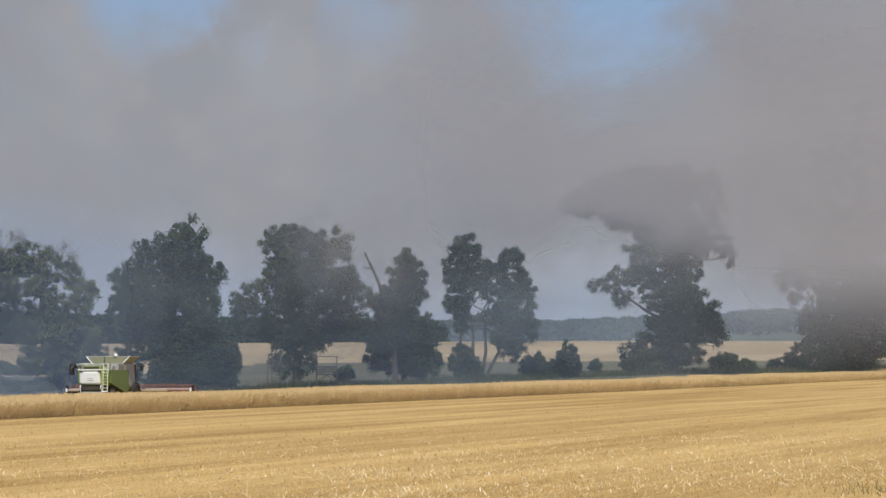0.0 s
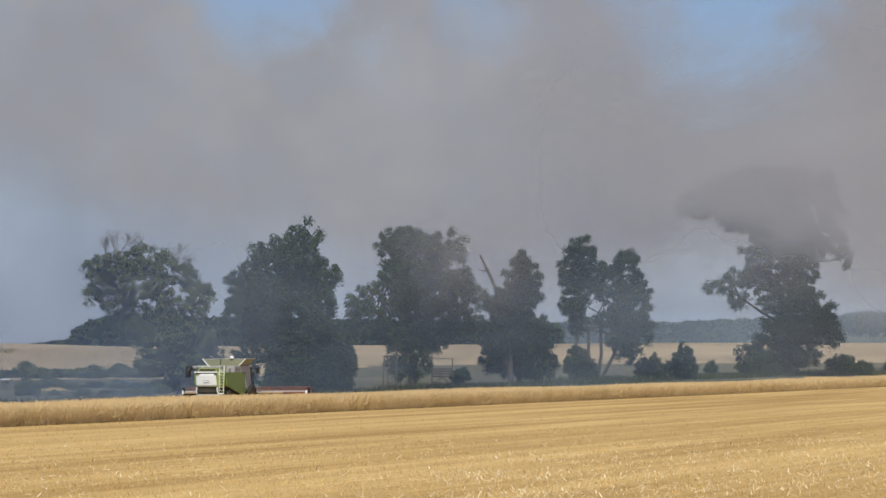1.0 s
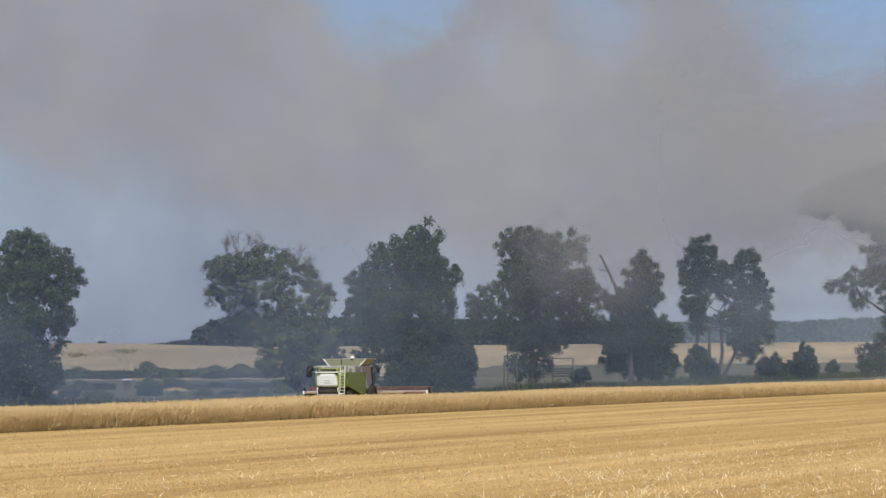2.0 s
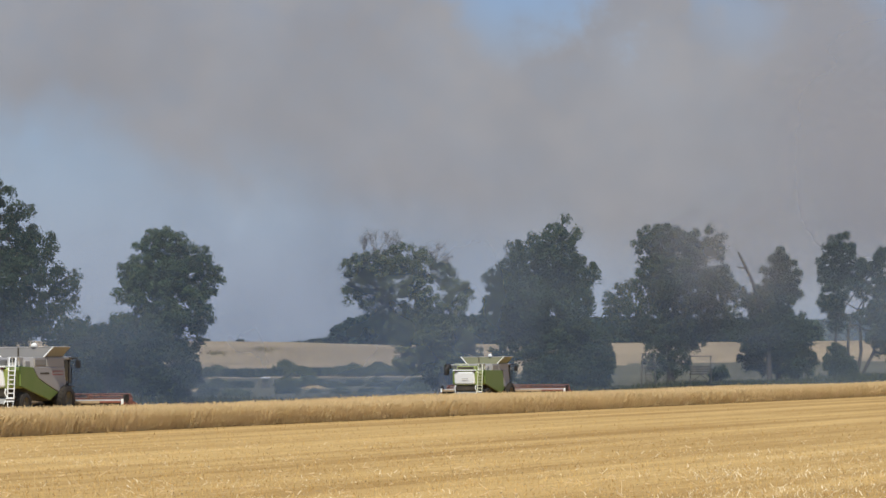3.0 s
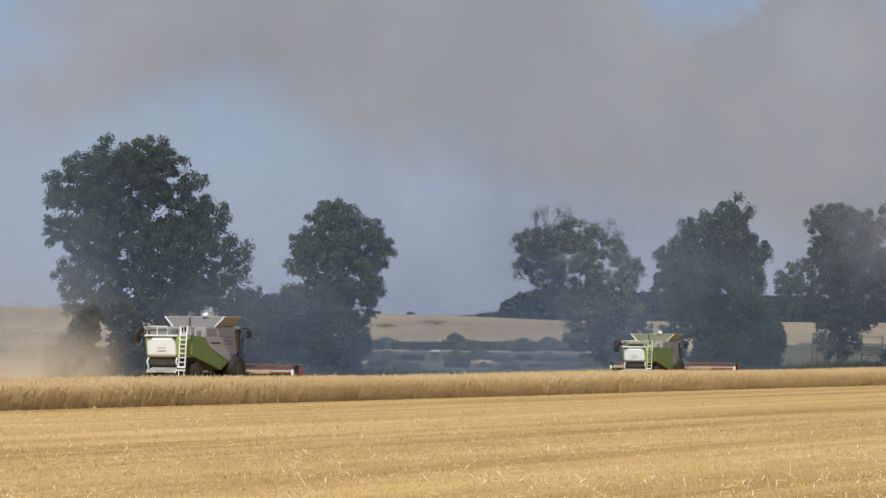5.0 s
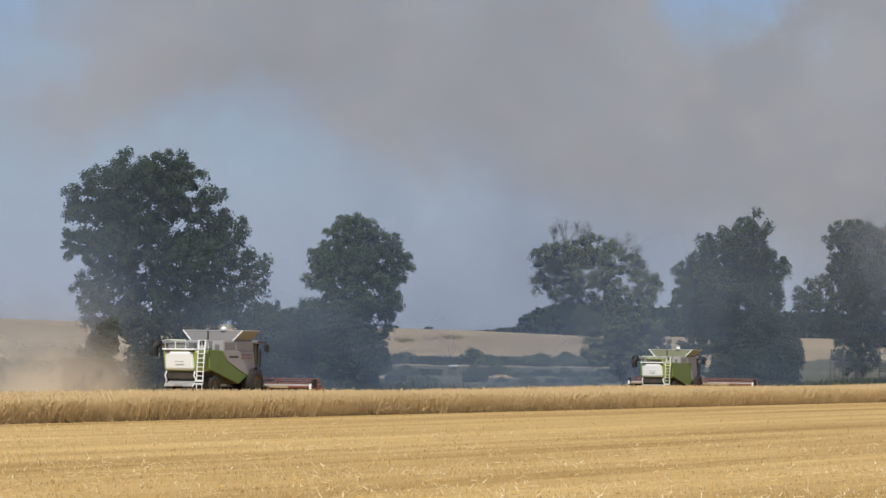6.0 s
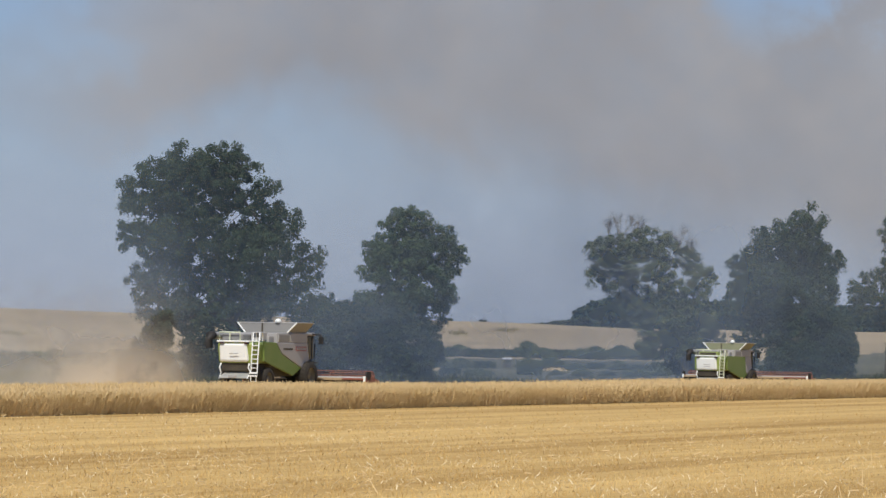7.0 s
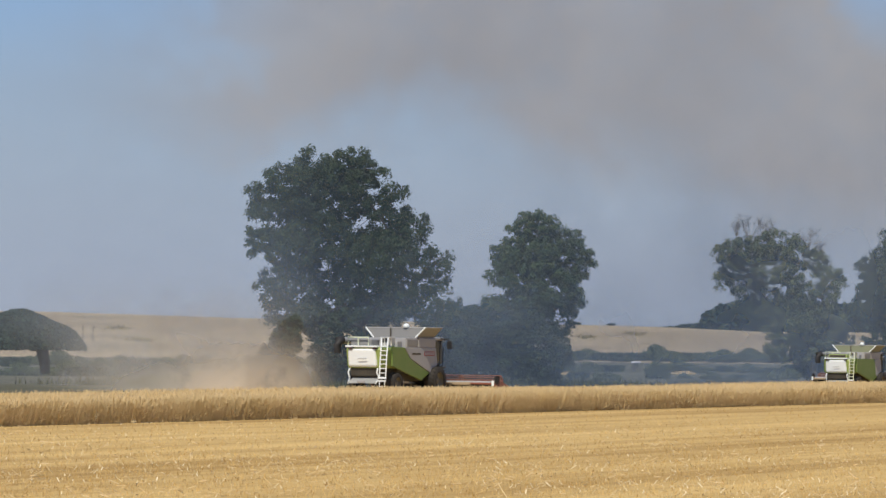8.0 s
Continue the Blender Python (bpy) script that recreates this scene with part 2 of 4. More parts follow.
def build_crop():
    rng = np.random.default_rng(4)
    y0, y1 = 62.6, 72.6
    xs = np.arange(50, 700, 1.0)
    ys = np.array([y0 + 0.15, y0 + 0.50, *np.linspace(y0 + 1, y1 - 0.3, 12), y1])
    X, Y = np.meshgrid(xs, ys, indexing="ij")
    Y = Y + 0.03 * np.sin(X * 0.23) + rng.normal(0, 0.05, X.shape)
    Z = ground_z(X, Y) + 0.76 + rng.normal(0, 0.035, X.shape) + 0.05 * np.sin(X * 0.11)
    Z[:, 0], Z[:, -1] = ground_z(X[:, 0], Y[:, 0]) - 0.02, ground_z(X[:, -1], Y[:, -1]) - 0.02
    n, k = X.shape
    i, j = np.meshgrid(np.arange(n - 1), np.arange(k - 1), indexing="ij")
    f = np.stack([i * k + j, (i + 1) * k + j, (i + 1) * k + j + 1, i * k + j + 1], -1).reshape(-1, 4)
    crop = new("wheat_crop", mesh_of("wheat_crop", np.stack([X, Y, Z], -1).reshape(-1, 3), f, WHEATBODY))
    tagged(crop, "standing ripe wheat left as an uncut strip", "crop", kind="stuff")
    m = 130000
    x = 60 * np.exp(rng.uniform(0, math.log(640 / 60), m))
    y = y0 + 0.16 + 0.03 * np.sin(x * 0.23) - rng.uniform(-0.35, 0.22, m)
    h = 0.90 - 0.70 * rng.random(m) ** 1.4 + 0.05 * np.sin(x * 0.11)
    part("stalks", blades("stalks", np.column_stack([x, y]), h, rng.uniform(0.004, 0.008, m) * (0.6 + x / 150), 0.22, WHEAT, rng, 0.7), WHEAT, crop)
    m = 200000
    x = 60 * np.exp(rng.uniform(0, math.log(640 / 60), m))
    y = y0 + 0.08 + 0.03 * np.sin(x * 0.23) - rng.uniform(-0.3, 0.16, m)
    part("leaf_blades", blades("leaf_blades", np.column_stack([x, y]), rng.uniform(0.06, 0.2, m), rng.uniform(0.008, 0.016, m) * (0.6 + x / 150), 0.8, WHEAT, rng, 0.4, 0.68 * rng.random(m) ** 0.8), WHEAT, crop)
    m = 150000
    x = 60 * np.exp(rng.uniform(0, math.log(640 / 60), m))
    y = rng.uniform(y0 + 0.2, y1, m)
    h = rng.normal(0.84, 0.05, m) + 0.05 * np.sin(x * 0.11)
    part("ears", blades("ears", np.column_stack([x, y]), h, rng.uniform(0.006, 0.012, m) * (0.6 + x / 150), 0.14, WHEAT, rng, 0.8), WHEAT, crop)


build_crop()


def noise_at(xy):
    return np.array([noise.noise(Vector((p[0], p[1], 3.0))) for p in xy])


def build_stubble():
    rng = np.random.default_rng(8)
    m = 135000
    b = np.radians(rng.uniform(6, 36, m))
    d = 1 / rng.uniform(1 / 480, 1 / 36, m)
    x, y = d * np.cos(b), d * np.sin(b)
    y = np.round(y / 0.3) * 0.3 + rng.normal(0, 0.05, m)
    keep = y < 62.3
    x, y, d = x[keep], y[keep], d[keep]
    n = len(x)
    st = new("stubble", blades("stubble", np.column_stack([x, y]), rng.uniform(0.03, 0.085, n), rng.uniform(0.006, 0.014, n) * (0.5 + np.minimum(d, 160) / 60), 0.3, STRAW, rng))
    tagged(st, "short cut wheat stubble in rows", "stubble", kind="stuff")
    m = 9000
    b = np.radians(rng.uniform(6, 36, m))
    d = 1 / rng.uniform(1 / 130, 1 / 36, m)
    c = np.column_stack([d * np.cos(b), d * np.sin(b)])
    c = c[c[:, 1] < 62]
    n = len(c)
    a, ln, tilt = rng.normal(0, 0.7, n), rng.uniform(0.06, 0.2, n), rng.normal(0, 0.4, n)
    w = rng.uniform(0.006, 0.014, n) * (0.5 + np.hypot(c[:, 0], c[:, 1]) / 70)
    z = ground_z(c[:, 0], c[:, 1]) + rng.uniform(0.03, 0.14, n)
    p = np.column_stack([c, z])
    ax = np.stack([np.cos(a), np.sin(a), tilt], -1) * ln[:, None] / 2
    up = np.stack([np.zeros(n), np.zeros(n), w], -1)
    v = np.stack([p - ax, p + ax, p + ax + up, p - ax + up], 1).reshape(-1, 3)
    ob = new("loose_straw", mesh_of("loose_straw", v, np.arange(4 * n).reshape(n, 4), LOOSE))
    tagged(ob, "loose pale straw scattered over the stubble", "straw", kind="stuff")
    # short upright straw bits, coloured pale to paint sun glints, most in a swath
    m = 26000
    b = np.radians(np.where(rng.random(m) < 0.62, rng.uniform(6.5, 17, m), rng.uniform(15, 35, m)))
    d = 1 / rng.uniform(1 / 120, 1 / 42, m)
    c = np.column_stack([d * np.cos(b), d * np.sin(b)])
    c = c[(noise_at(c * 0.12) > rng.uniform(-0.35, 0.3, m))]
    m = len(c)
    ob = new("bright_straw", blades("bright_straw", c, rng.uniform(0.025, 0.09, m), rng.uniform(0.008, 0.022, m), 0.8, GLINT, rng, 0.3, 0.03))
    tagged(ob, "short straw bits coloured pale as sun glints in the stubble", "straw", kind="stuff")
    m = 90
    b = np.radians(rng.uniform(7, 35, m))
    d = 1 / rng.uniform(1 / 110, 1 / 37, m)
    c = np.column_stack([d * np.cos(b), d * np.sin(b)])
    ob = new("tall_stubble", blades("tall_stubble", c, rng.uniform(0.18, 0.36, m), rng.uniform(0.012, 0.022, m), 0.3, LOOSE, rng))
    tagged(ob, "single uncut pale stalks left standing in the stubble", "stubble", kind="stuff")
    c = np.column_stack([rng.normal(70.0, 1.4, 130), rng.normal(10.0, 0.5, 130)])
    ob = new("weed_tuft", blades("weed_tuft", c, rng.uniform(0.10, 0.24, 130), rng.uniform(0.010, 0.022, 130), 0.4, WEED, rng))
    tagged(ob, "brownish green weeds growing in the stubble", "weeds", kind="stuff")


build_stubble()


def build_verge():
    """Rough dark grass and weeds along the foot of the tree row."""
    rng = np.random.default_rng(6)
    pts = np.array([(196, 122), (260, 128), (330, 122), (400, 113), (450, 103), (500, 97), (640, 90)], float)
    m = 60000
    x = rng.uniform(196, 640, m)
    y = np.interp(x, pts[:, 0], pts[:, 1]) + rng.normal(0, 3.0, m)
    h = (0.35 + 0.55 * rng.random(m) ** 2) * (0.7 + 0.5 * np.sin(x * 0.21) * np.sin(x * 0.047))
    ob = new("verge_grass", blades("verge_grass", np.column_stack([x, y]), np.maximum(h, 0.15), rng.uniform(0.05, 0.14, m), 0.35, GRASS, rng))
    tagged(ob, "rough dark green grass and weeds under the trees", "grass", kind="stuff")


build_verge()


def weed_patch(bearing, d, long, deep, mat, m, label):
    """A low patch of other growth in a far field."""
    rng = np.random.default_rng(int(bearing * 100))
    b = radians(bearing)
    c = np.array([d * math.cos(b), d * math.sin(b)])
    across, away = np.array([-math.sin(b), math.cos(b)]), np.array([math.cos(b), math.sin(b)])
    xy = c + np.outer(rng.normal(0, long, m), across) + np.outer(rng.normal(0, deep, m), away)
    ob = new("weed_patch", blades("weed_patch", xy, rng.uniform(0.15, 0.45, m), rng.uniform(0.15, 0.4, m), 0.3, mat, rng))
    tagged(ob, label, "weeds", kind="stuff")


for spot in ((31.85, 800, 1.6, 9), (31.55, 720, 1.8, 7), (24.45, 800, 1.2, 10), (23.7, 840, 1.8, 12), (28.6, 760, 1.2, 8)):
    weed_patch(*spot, WEED, 170, "brownish green weeds growing in the ripe hill field")
for spot in ((24.9, 480, 0.8, 3.0), (22.9, 500, 0.6, 3.0)):
    weed_patch(*spot, LOOSE, 260, "pale dry grass strip between the hedges")


# ---- trees ----
def spaced(c, gap):
    """Keeps those of the points c that stand at least gap apart, in order."""
    cells, keep = {}, []
    for i, p in enumerate(c):
        key = (int(p[0] // gap), int(p[1] // gap), int(p[2] // gap))
        near = (j for dx in (-1, 0, 1) for dy in (-1, 0, 1) for dz in (-1, 0, 1) for j in cells.get((key[0] + dx, key[1] + dy, key[2] + dz), ()))
        if all((c[j][0] - p[0]) ** 2 + (c[j][1] - p[1]) ** 2 + (c[j][2] - p[2]) ** 2 > gap * gap for j in near):
            cells.setdefault(key, []).append(i)
            keep.append(i)
    return keep


def leaves(name, lobes, mat, rng, count, size, depth=0.8, gap=-0.12, clump=None, seed=0.0):
    """Leaf tufts set apart over a set of lobes (across, up, half width, half height, away), with gaps that show the sky."""
    count, size = int(count * 1.25), size * 0.88
    clump = clump or size * 5.2
    lobes = np.asarray(lobes, float)
    vol = lobes[:, 2] * lobes[:, 3] * lobes[:, 2] ** 0.5
    per = rng.choice(len(lobes), 7000 if count > 20000 else 1500, p=vol / vol.sum())
    q = rng.normal(0, 1, (len(per), 3))
    q /= np.linalg.norm(q, axis=1)[:, None]
    q *= rng.uniform(0.1, 1, len(per))[:, None] ** 0.45 * rng.uniform(0.88, 1.07, len(per))[:, None]
    L = lobes[per]
    c = np.stack([L[:, 0] + q[:, 0] * L[:, 2], L[:, 4] + q[:, 1] * L[:, 2] * depth, L[:, 1] + q[:, 2] * L[:, 3]], -1)
    rim = np.linalg.norm(q, axis=1)
    ok = np.array([noise.noise(Vector((p[0] * 0.62 + seed, p[1] * 0.12, p[2] * 0.62 + seed))) + 0.6 * noise.noise(Vector((p[0] * 1.8, p[1] * 0.2 + seed, p[2] * 1.8))) > gap + 0.5 * (r - 0.85) for p, r in zip(c, rim)])
    c = c[ok]
    c = c[spaced(c, clump * 1.15)]
    each = max(6, count // max(1, len(c)))
    n = len(c) * each
    out = rng.normal(0, 1, (n, 3))
    out[:, 2] = np.where(out[:, 2] < -0.8, -out[:, 2], out[:, 2])
    out /= np.linalg.norm(out, axis=1)[:, None]
    rad = np.repeat(clump * rng.uniform(0.65, 1.2, len(c)), each) * rng.uniform(0.3, 1.08, n)
    p = np.repeat(c, each, 0) + out * rad[:, None] * (0.92, 1, 0.96)
    p[:, 2] = np.maximum(p[:, 2], 0.05)
    face = out + rng.normal(0, 0.55, (n, 3))
    u = np.cross(face, rng.normal(0, 1, (n, 3)))
    u /= np.linalg.norm(u, axis=1)[:, None] + 1e-9
    w = np.cross(face, u)
    w /= np.linalg.norm(w, axis=1)[:, None] + 1e-9
    s = (size * rng.uniform(0.55, 1.3, n))[:, None]
    fold = np.cross(u, w) * s * 0.25
    v = np.stack([p - u * s, p + w * s * 0.6 + fold, p + u * s, p - w * s * 0.6 + fold], 1).reshape(-1, 3)
    return mesh_of(name, v, np.arange(4 * n).reshape(n, 4), mat)


def turned(x, y, z):
    """A frame at (x, y, z) whose own x runs across the line of sight from the field's edge."""
    return pose(x, y, z, 0, 0, math.degrees(math.atan2(y, x)) - 90)


def tree(name, label, at, lobes, mat=None, seed=1, count=9000, size=0.30, trunk=0.35, lean=0.0, gap=-0.12, split=0.25, category="tree", stems=1):
    rng = np.random.default_rng(seed)
    rd = random.Random(seed)
    x, y, z = at
    ob = new(name)
    ob.matrix_world = turned(x, y, z)
    full = [(a, b, c, d, rd.uniform(-0.45, 0.45) * c) for a, b, c, d in lobes]
    top = max(l[1] for l in full)
    bare = min(l[1] - l[3] for l in full)
    wood = []
    for s in range(stems):
        off = (s - (stems - 1) / 2) * 0.9
        fork = Vector((lean * top * split + off * 1.6, rd.uniform(-0.3, 0.3), max(1.6, top * split)))
        wood.append(([(off * 0.6, 0, -0.3), (off * 0.7 + lean * 0.5, 0, 0.4), (off + fork.x * 0.5, fork.y * 0.5, fork.z * 0.5), fork],
                     [trunk * 1.5, trunk * 1.1, trunk * 0.95, trunk * 0.85]))
        mine = sorted((l for i, l in enumerate(full) if i % stems == s), key=lambda l: (Vector((l[0], l[4], l[1])) - fork).length)
        grown = [(fork, trunk * 0.62)]
        for a, h, w, d, away in mine:
            end = Vector((a, away, h + d * 0.35))
            root, r = min(grown, key=lambda g: (g[0] - end).length + 0.35 * (g[0] - fork).length + (6.0 if g[0].z > end.z else 0.0))
            r = max(r * 0.72, 0.05)
            mid = root.lerp(end, 0.5) + Vector((rd.uniform(-0.5, 0.5), rd.uniform(-0.5, 0.5), rd.uniform(-0.3, 0.5)))
            wood.append(([root, mid, end], [r, r * 0.85, r * 0.6]))
            grown.append((end, r))
            for _ in range(6):
                tip = Vector((a + rd.uniform(-0.9, 0.9) * w, away + rd.uniform(-0.6, 0.6) * w, h + rd.uniform(-0.7, 0.95) * d))
                start = mid.lerp(end, rd.uniform(0.3, 1.0))
                wood.append(([start, start.lerp(tip, 0.5) + Vector((rd.uniform(-0.2, 0.2), 0, 0.25)), tip], [r * 0.4, r * 0.25, 0.012]))
    part("trunk", tubes("trunk", wood, BARK), BARK, ob)
    part("crown", leaves("crown", full, mat or LEAF, rng, count, size, gap=gap, seed=seed * 7.3), mat or LEAF, ob)
    return tagged(ob, label, category)


def shrub(label, at, lobes, mat=None, seed=1, count=1500, size=0.25, name="shrub", gap=-0.34):
    rng = np.random.default_rng(seed)
    rd = random.Random(seed)
    ob = new(name)
    ob.matrix_world = turned(*at)
    full = [(a, b, c, d, rd.uniform(-0.4, 0.4) * c) for a, b, c, d in lobes]
    wood = []
    for a, h, w, d, away in full:
        for _ in range(4):
            tip = Vector((a + rd.uniform(-0.7, 0.7) * w, away, h + rd.uniform(0, 0.8) * d))
            wood.append(([(a * 0.6, away * 0.5, -0.2), Vector((a * 0.8, away * 0.7, 0)).lerp(tip, 0.5), tip], [0.06, 0.04, 0.01]))
    tagged(part("stems", tubes("stems", wood, BARK, 5), BARK, ob), kind="stuff")
    part("foliage", leaves("foliage", full, mat or LEAFDARK, rng, count, size, gap=gap, clump=0.42, seed=seed * 3.1), mat or LEAFDARK, ob)
    return tagged(ob, label, "shrub")


tree("poplar_tree", "large broad poplar with a leaning dense dark green crown", (238.4, 126.8, 0.0),
     [(-3.3, 14.2, 4.0, 2.9), (-0.7, 15.2, 2.5, 1.8), (-6.0, 13.1, 2.5, 2.2), (-7.7, 11.9, 1.4, 1.5), (-3.7, 10.2, 4.0, 2.7), (1.0, 11.8, 3.2, 2.6), (1.8, 8.8, 3.6, 3.0), (5.5, 8.2, 1.5, 1.9), (-5.3, 7.4, 2.3, 2.3), (-2.0, 5.8, 3.6, 2.3), (3.5, 5.7, 3.0, 1.8), (-5.7, 3.8, 1.1, 1.5), (-6.6, 9.6, 1.8, 2.2), (-5.6, 5.4, 2.0, 1.9), (1.2, 5.0, 3.0, 1.8), (-3.0, 4.4, 2.6, 1.4), (-5.4, 14.6, 1.9, 1.7), (-7.4, 13.2, 1.6, 1.6), (-7.2, 10.8, 1.8, 2.0), (-6.5, 7.8, 1.6, 1.8), (-0.6, 16.0, 2.0, 1.4), (2.5, 13.2, 1.5, 1.4), (3.4, 11.0, 1.7, 1.8)],
     LEAF, 11, 84000, 0.13, 0.45, gap=-0.22)
tree("round_tree", "rounded green tree alone at the meadow's edge", (275.35, 131.2, 0.0),
     [(1.1, 12.3, 2.3, 1.8), (-0.6, 9.4, 2.6, 2.3), (3.6, 10.0, 2.5, 2.5), (1.6, 7.4, 3.9, 2.4), (3.3, 5.5, 2.0, 2.1), (-1.2, 5.7, 2.4, 1.9), (1.4, 9.6, 3.3, 2.4)],
     LEAFBRIGHT, 12, 38000, 0.13, 0.3, gap=-0.18)
tree("ash_tree", "open tree with bare dead twigs at its top", (327.1, 124.5, -0.4),
     [(-7.1, 12.2, 2.6, 2.1), (-4.7, 13.0, 2.3, 1.7), (-2.1, 12.4, 2.1, 1.6), (-0.3, 11.3, 1.7, 1.5), (1.6, 9.7, 1.4, 1.4), (-8.2, 10.1, 1.6, 1.6), (-5.7, 10.2, 2.0, 1.5), (-3.1, 9.9, 2.1, 1.7), (-2.6, 7.5, 2.1, 1.9), (0.2, 8.2, 1.9, 1.7), (-1.5, 5.3, 2.8, 2.0), (1.0, 5.8, 1.9, 1.9), (-3.0, 3.4, 1.7, 1.5), (0.6, 3.0, 2.0, 1.6), (-5.4, 8.5, 1.4, 1.3), (-4.3, 6.5, 1.4, 1.7), (-7.2, 8.9, 1.1, 1.1)],
     LEAFDRY, 13, 36000, 0.14, 0.42, gap=-0.22)
tree("field_tree", "tall dark green tree with a narrow top in light smoke", (354.2, 123.2, -0.2),
     [(1.5, 15.3, 2.1, 2.2), (-1.7, 13.3, 2.6, 2.5), (-4.0, 11.0, 2.6, 2.2), (1.2, 11.8, 3.4, 2.7), (-2.3, 8.7, 4.2, 2.8), (2.4, 8.2, 2.6, 3.1), (-4.8, 7.8, 2.1, 2.2), (-0.1, 4.6, 4.2, 2.5), (0.3, 13.6, 2.8, 1.8), (2.6, 11.8, 2.5, 2.3), (-3.2, 9.8, 2.8, 2.2)],
     LEAF, 14, 52000, 0.16, 0.35, gap=-0.3)
tree("field_tree", "broad-topped dark tree hazed by smoke", (382.0, 118.5, 0.2),
     [(-0.6, 14.9, 3.1, 2.6), (3.6, 14.9, 2.6, 2.1), (-1.6, 11.2, 2.5, 3.0), (2.2, 11.2, 4.3, 2.8), (5.5, 10.4, 1.8, 1.8), (-5.3, 8.4, 2.0, 2.5), (0.3, 6.8, 4.3, 3.6), (4.4, 7.7, 2.8, 2.4), (-0.3, 3.2, 2.6, 3.0)],
     LEAF, 15, 50000, 0.16, 0.4, gap=-0.28)
tree("field_tree", "slim tree with a spreading base beside a dead snag", (409.5, 113.8, 0.4),
     [(0.5, 12.4, 2.0, 2.4), (1.6, 10.9, 1.3, 2.3), (-0.4, 8.8, 2.4, 2.8), (0.0, 5.0, 3.9, 3.2), (1.8, 2.1, 2.8, 2.0), (-2.2, 3.0, 2.4, 2.3), (0.1, 14.0, 0.9, 1.2)],
     LEAFDARK, 16, 40000, 0.16, 0.3, gap=-0.32)
tree("birch_clump", "several slanting pale stems under dark double crowns", (436.0, 111.4, 0.5),
     [(-1.6, 15.8, 1.9, 1.9), (-3.0, 13.4, 1.5, 2.2), (-1.5, 12.6, 2.1, 2.3), (-2.6, 9.6, 1.9, 2.2), (-2.0, 7.0, 1.4, 1.7), (1.6, 13.2, 1.7, 1.5), (0.9, 10.8, 1.5, 1.5), (1.3, 7.4, 1.4, 1.3), (4.2, 14.0, 1.9, 2.0), (3.0, 11.2, 2.4, 1.7), (5.4, 10.8, 1.6, 2.1), (4.2, 8.2, 2.8, 2.1), (5.6, 6.2, 1.8, 2.0), (3.4, 5.0, 2.0, 1.6), (4.4, 3.0, 1.5, 1.5)],
     LEAFDARK, 17, 45000, 0.15, 0.22, gap=-0.2, stems=4, split=0.4)
tree("poplar_tree", "very tall tree half hidden in drifting smoke", (490.4, 97.4, 0.6),
     [(-4.5, 26.2, 4.0, 2.6), (0.2, 26.4, 2.8, 2.5), (3.8, 25.6, 2.4, 2.8), (-9.0, 25.0, 3.4, 2.4), (-12.8, 23.6, 3.0, 2.2), (5.4, 22.6, 2.0, 2.6), (-6.0, 22.4, 4.0, 2.6), (-1.0, 21.8, 4.2, 3.0), (-2.5, 17.8, 4.0, 3.2), (2.2, 18.5, 3.4, 2.8), (4.6, 18.0, 1.5, 1.3), (5.9, 20.0, 1.3, 1.5), (6.6, 17.8, 1.6, 1.6), (7.6, 15.6, 0.9, 1.6),
      (1.0, 14.4, 3.4, 2.6), (-4.0, 13.6, 3.0, 2.2), (-8.0, 12.8, 2.4, 1.7), (-10.4, 12.4, 1.5, 1.1), (-7.0, 10.6, 1.8, 1.2), (0.2, 10.2, 4.4, 2.8), (3.8, 8.0, 2.8, 2.2), (0.0, 5.8, 4.8, 2.8), (5.2, 5.4, 2.1, 1.7), (-0.5, 2.6, 4.4, 2.3), (-5.5, 2.6, 2.0, 2.0)],
     LEAFDARK, 18, 80000, 0.20, 0.5, gap=-0.26)
tree("poplar_tree", "dark tree mass veiled by thick smoke", (583.5, 87.4, 0.6),
     [(-1.6, 20.4, 6.4, 5.4), (-7.6, 25.0, 3.0, 3.4), (-8.4, 15.0, 3.0, 4.0), (4.5, 22.5, 4.5, 4.0), (1.0, 11.6, 6.6, 5.4), (6.5, 13.0, 5.0, 5.0), (-4.6, 7.0, 3.6, 3.4), (2.0, 4.6, 6.4, 3.6), (0.0, 2.6, 6.0, 2.6)],
     LEAFDARK, 19, 60000, 0.23, 0.5, gap=-0.3)


# ---- shrubs, hedges and woods ----
def snag(at):
    ob = new("dead_snag")
    ob.matrix_world = turned(*at)
    wood = [([(0.6, 0, -0.3), (0.5, 0, 3), (0.0, 0.1, 7), (-1.2, 0.1, 11.2), (-1.7, 0, 12.4), (-2.9, 0.1, 14.9)], [0.34, 0.30, 0.25, 0.2, 0.18, 0.12]),
            ([(-0.7, 0.1, 9.6), (0.4, 0, 11.4), (0.6, 0, 13.0)], [0.06, 0.04, 0.015]),
            ([(-2.0, 0, 13.0), (-2.8, 0, 13.1), (-3.1, 0, 13.3)], [0.10, 0.07, 0.03])]
    part("trunk", tubes("trunk", wood, DEADWOOD), DEADWOOD, ob)
    rng = np.random.default_rng(5)
    part("regrowth", leaves("regrowth", [(-1.0, 8.8, 2.2, 2.4, 0.2), (-2.8, 9.8, 1.4, 1.4, 0), (-0.6, 5.5, 2.4, 2.6, 0), (-2.6, 6.2, 1.6, 2.2, 0.4)], LEAFDARK, rng, 9000, 0.15, clump=0.6), LEAFDARK, ob)
    tagged(ob, "broken dead tree trunk standing above low regrowth", "tree")


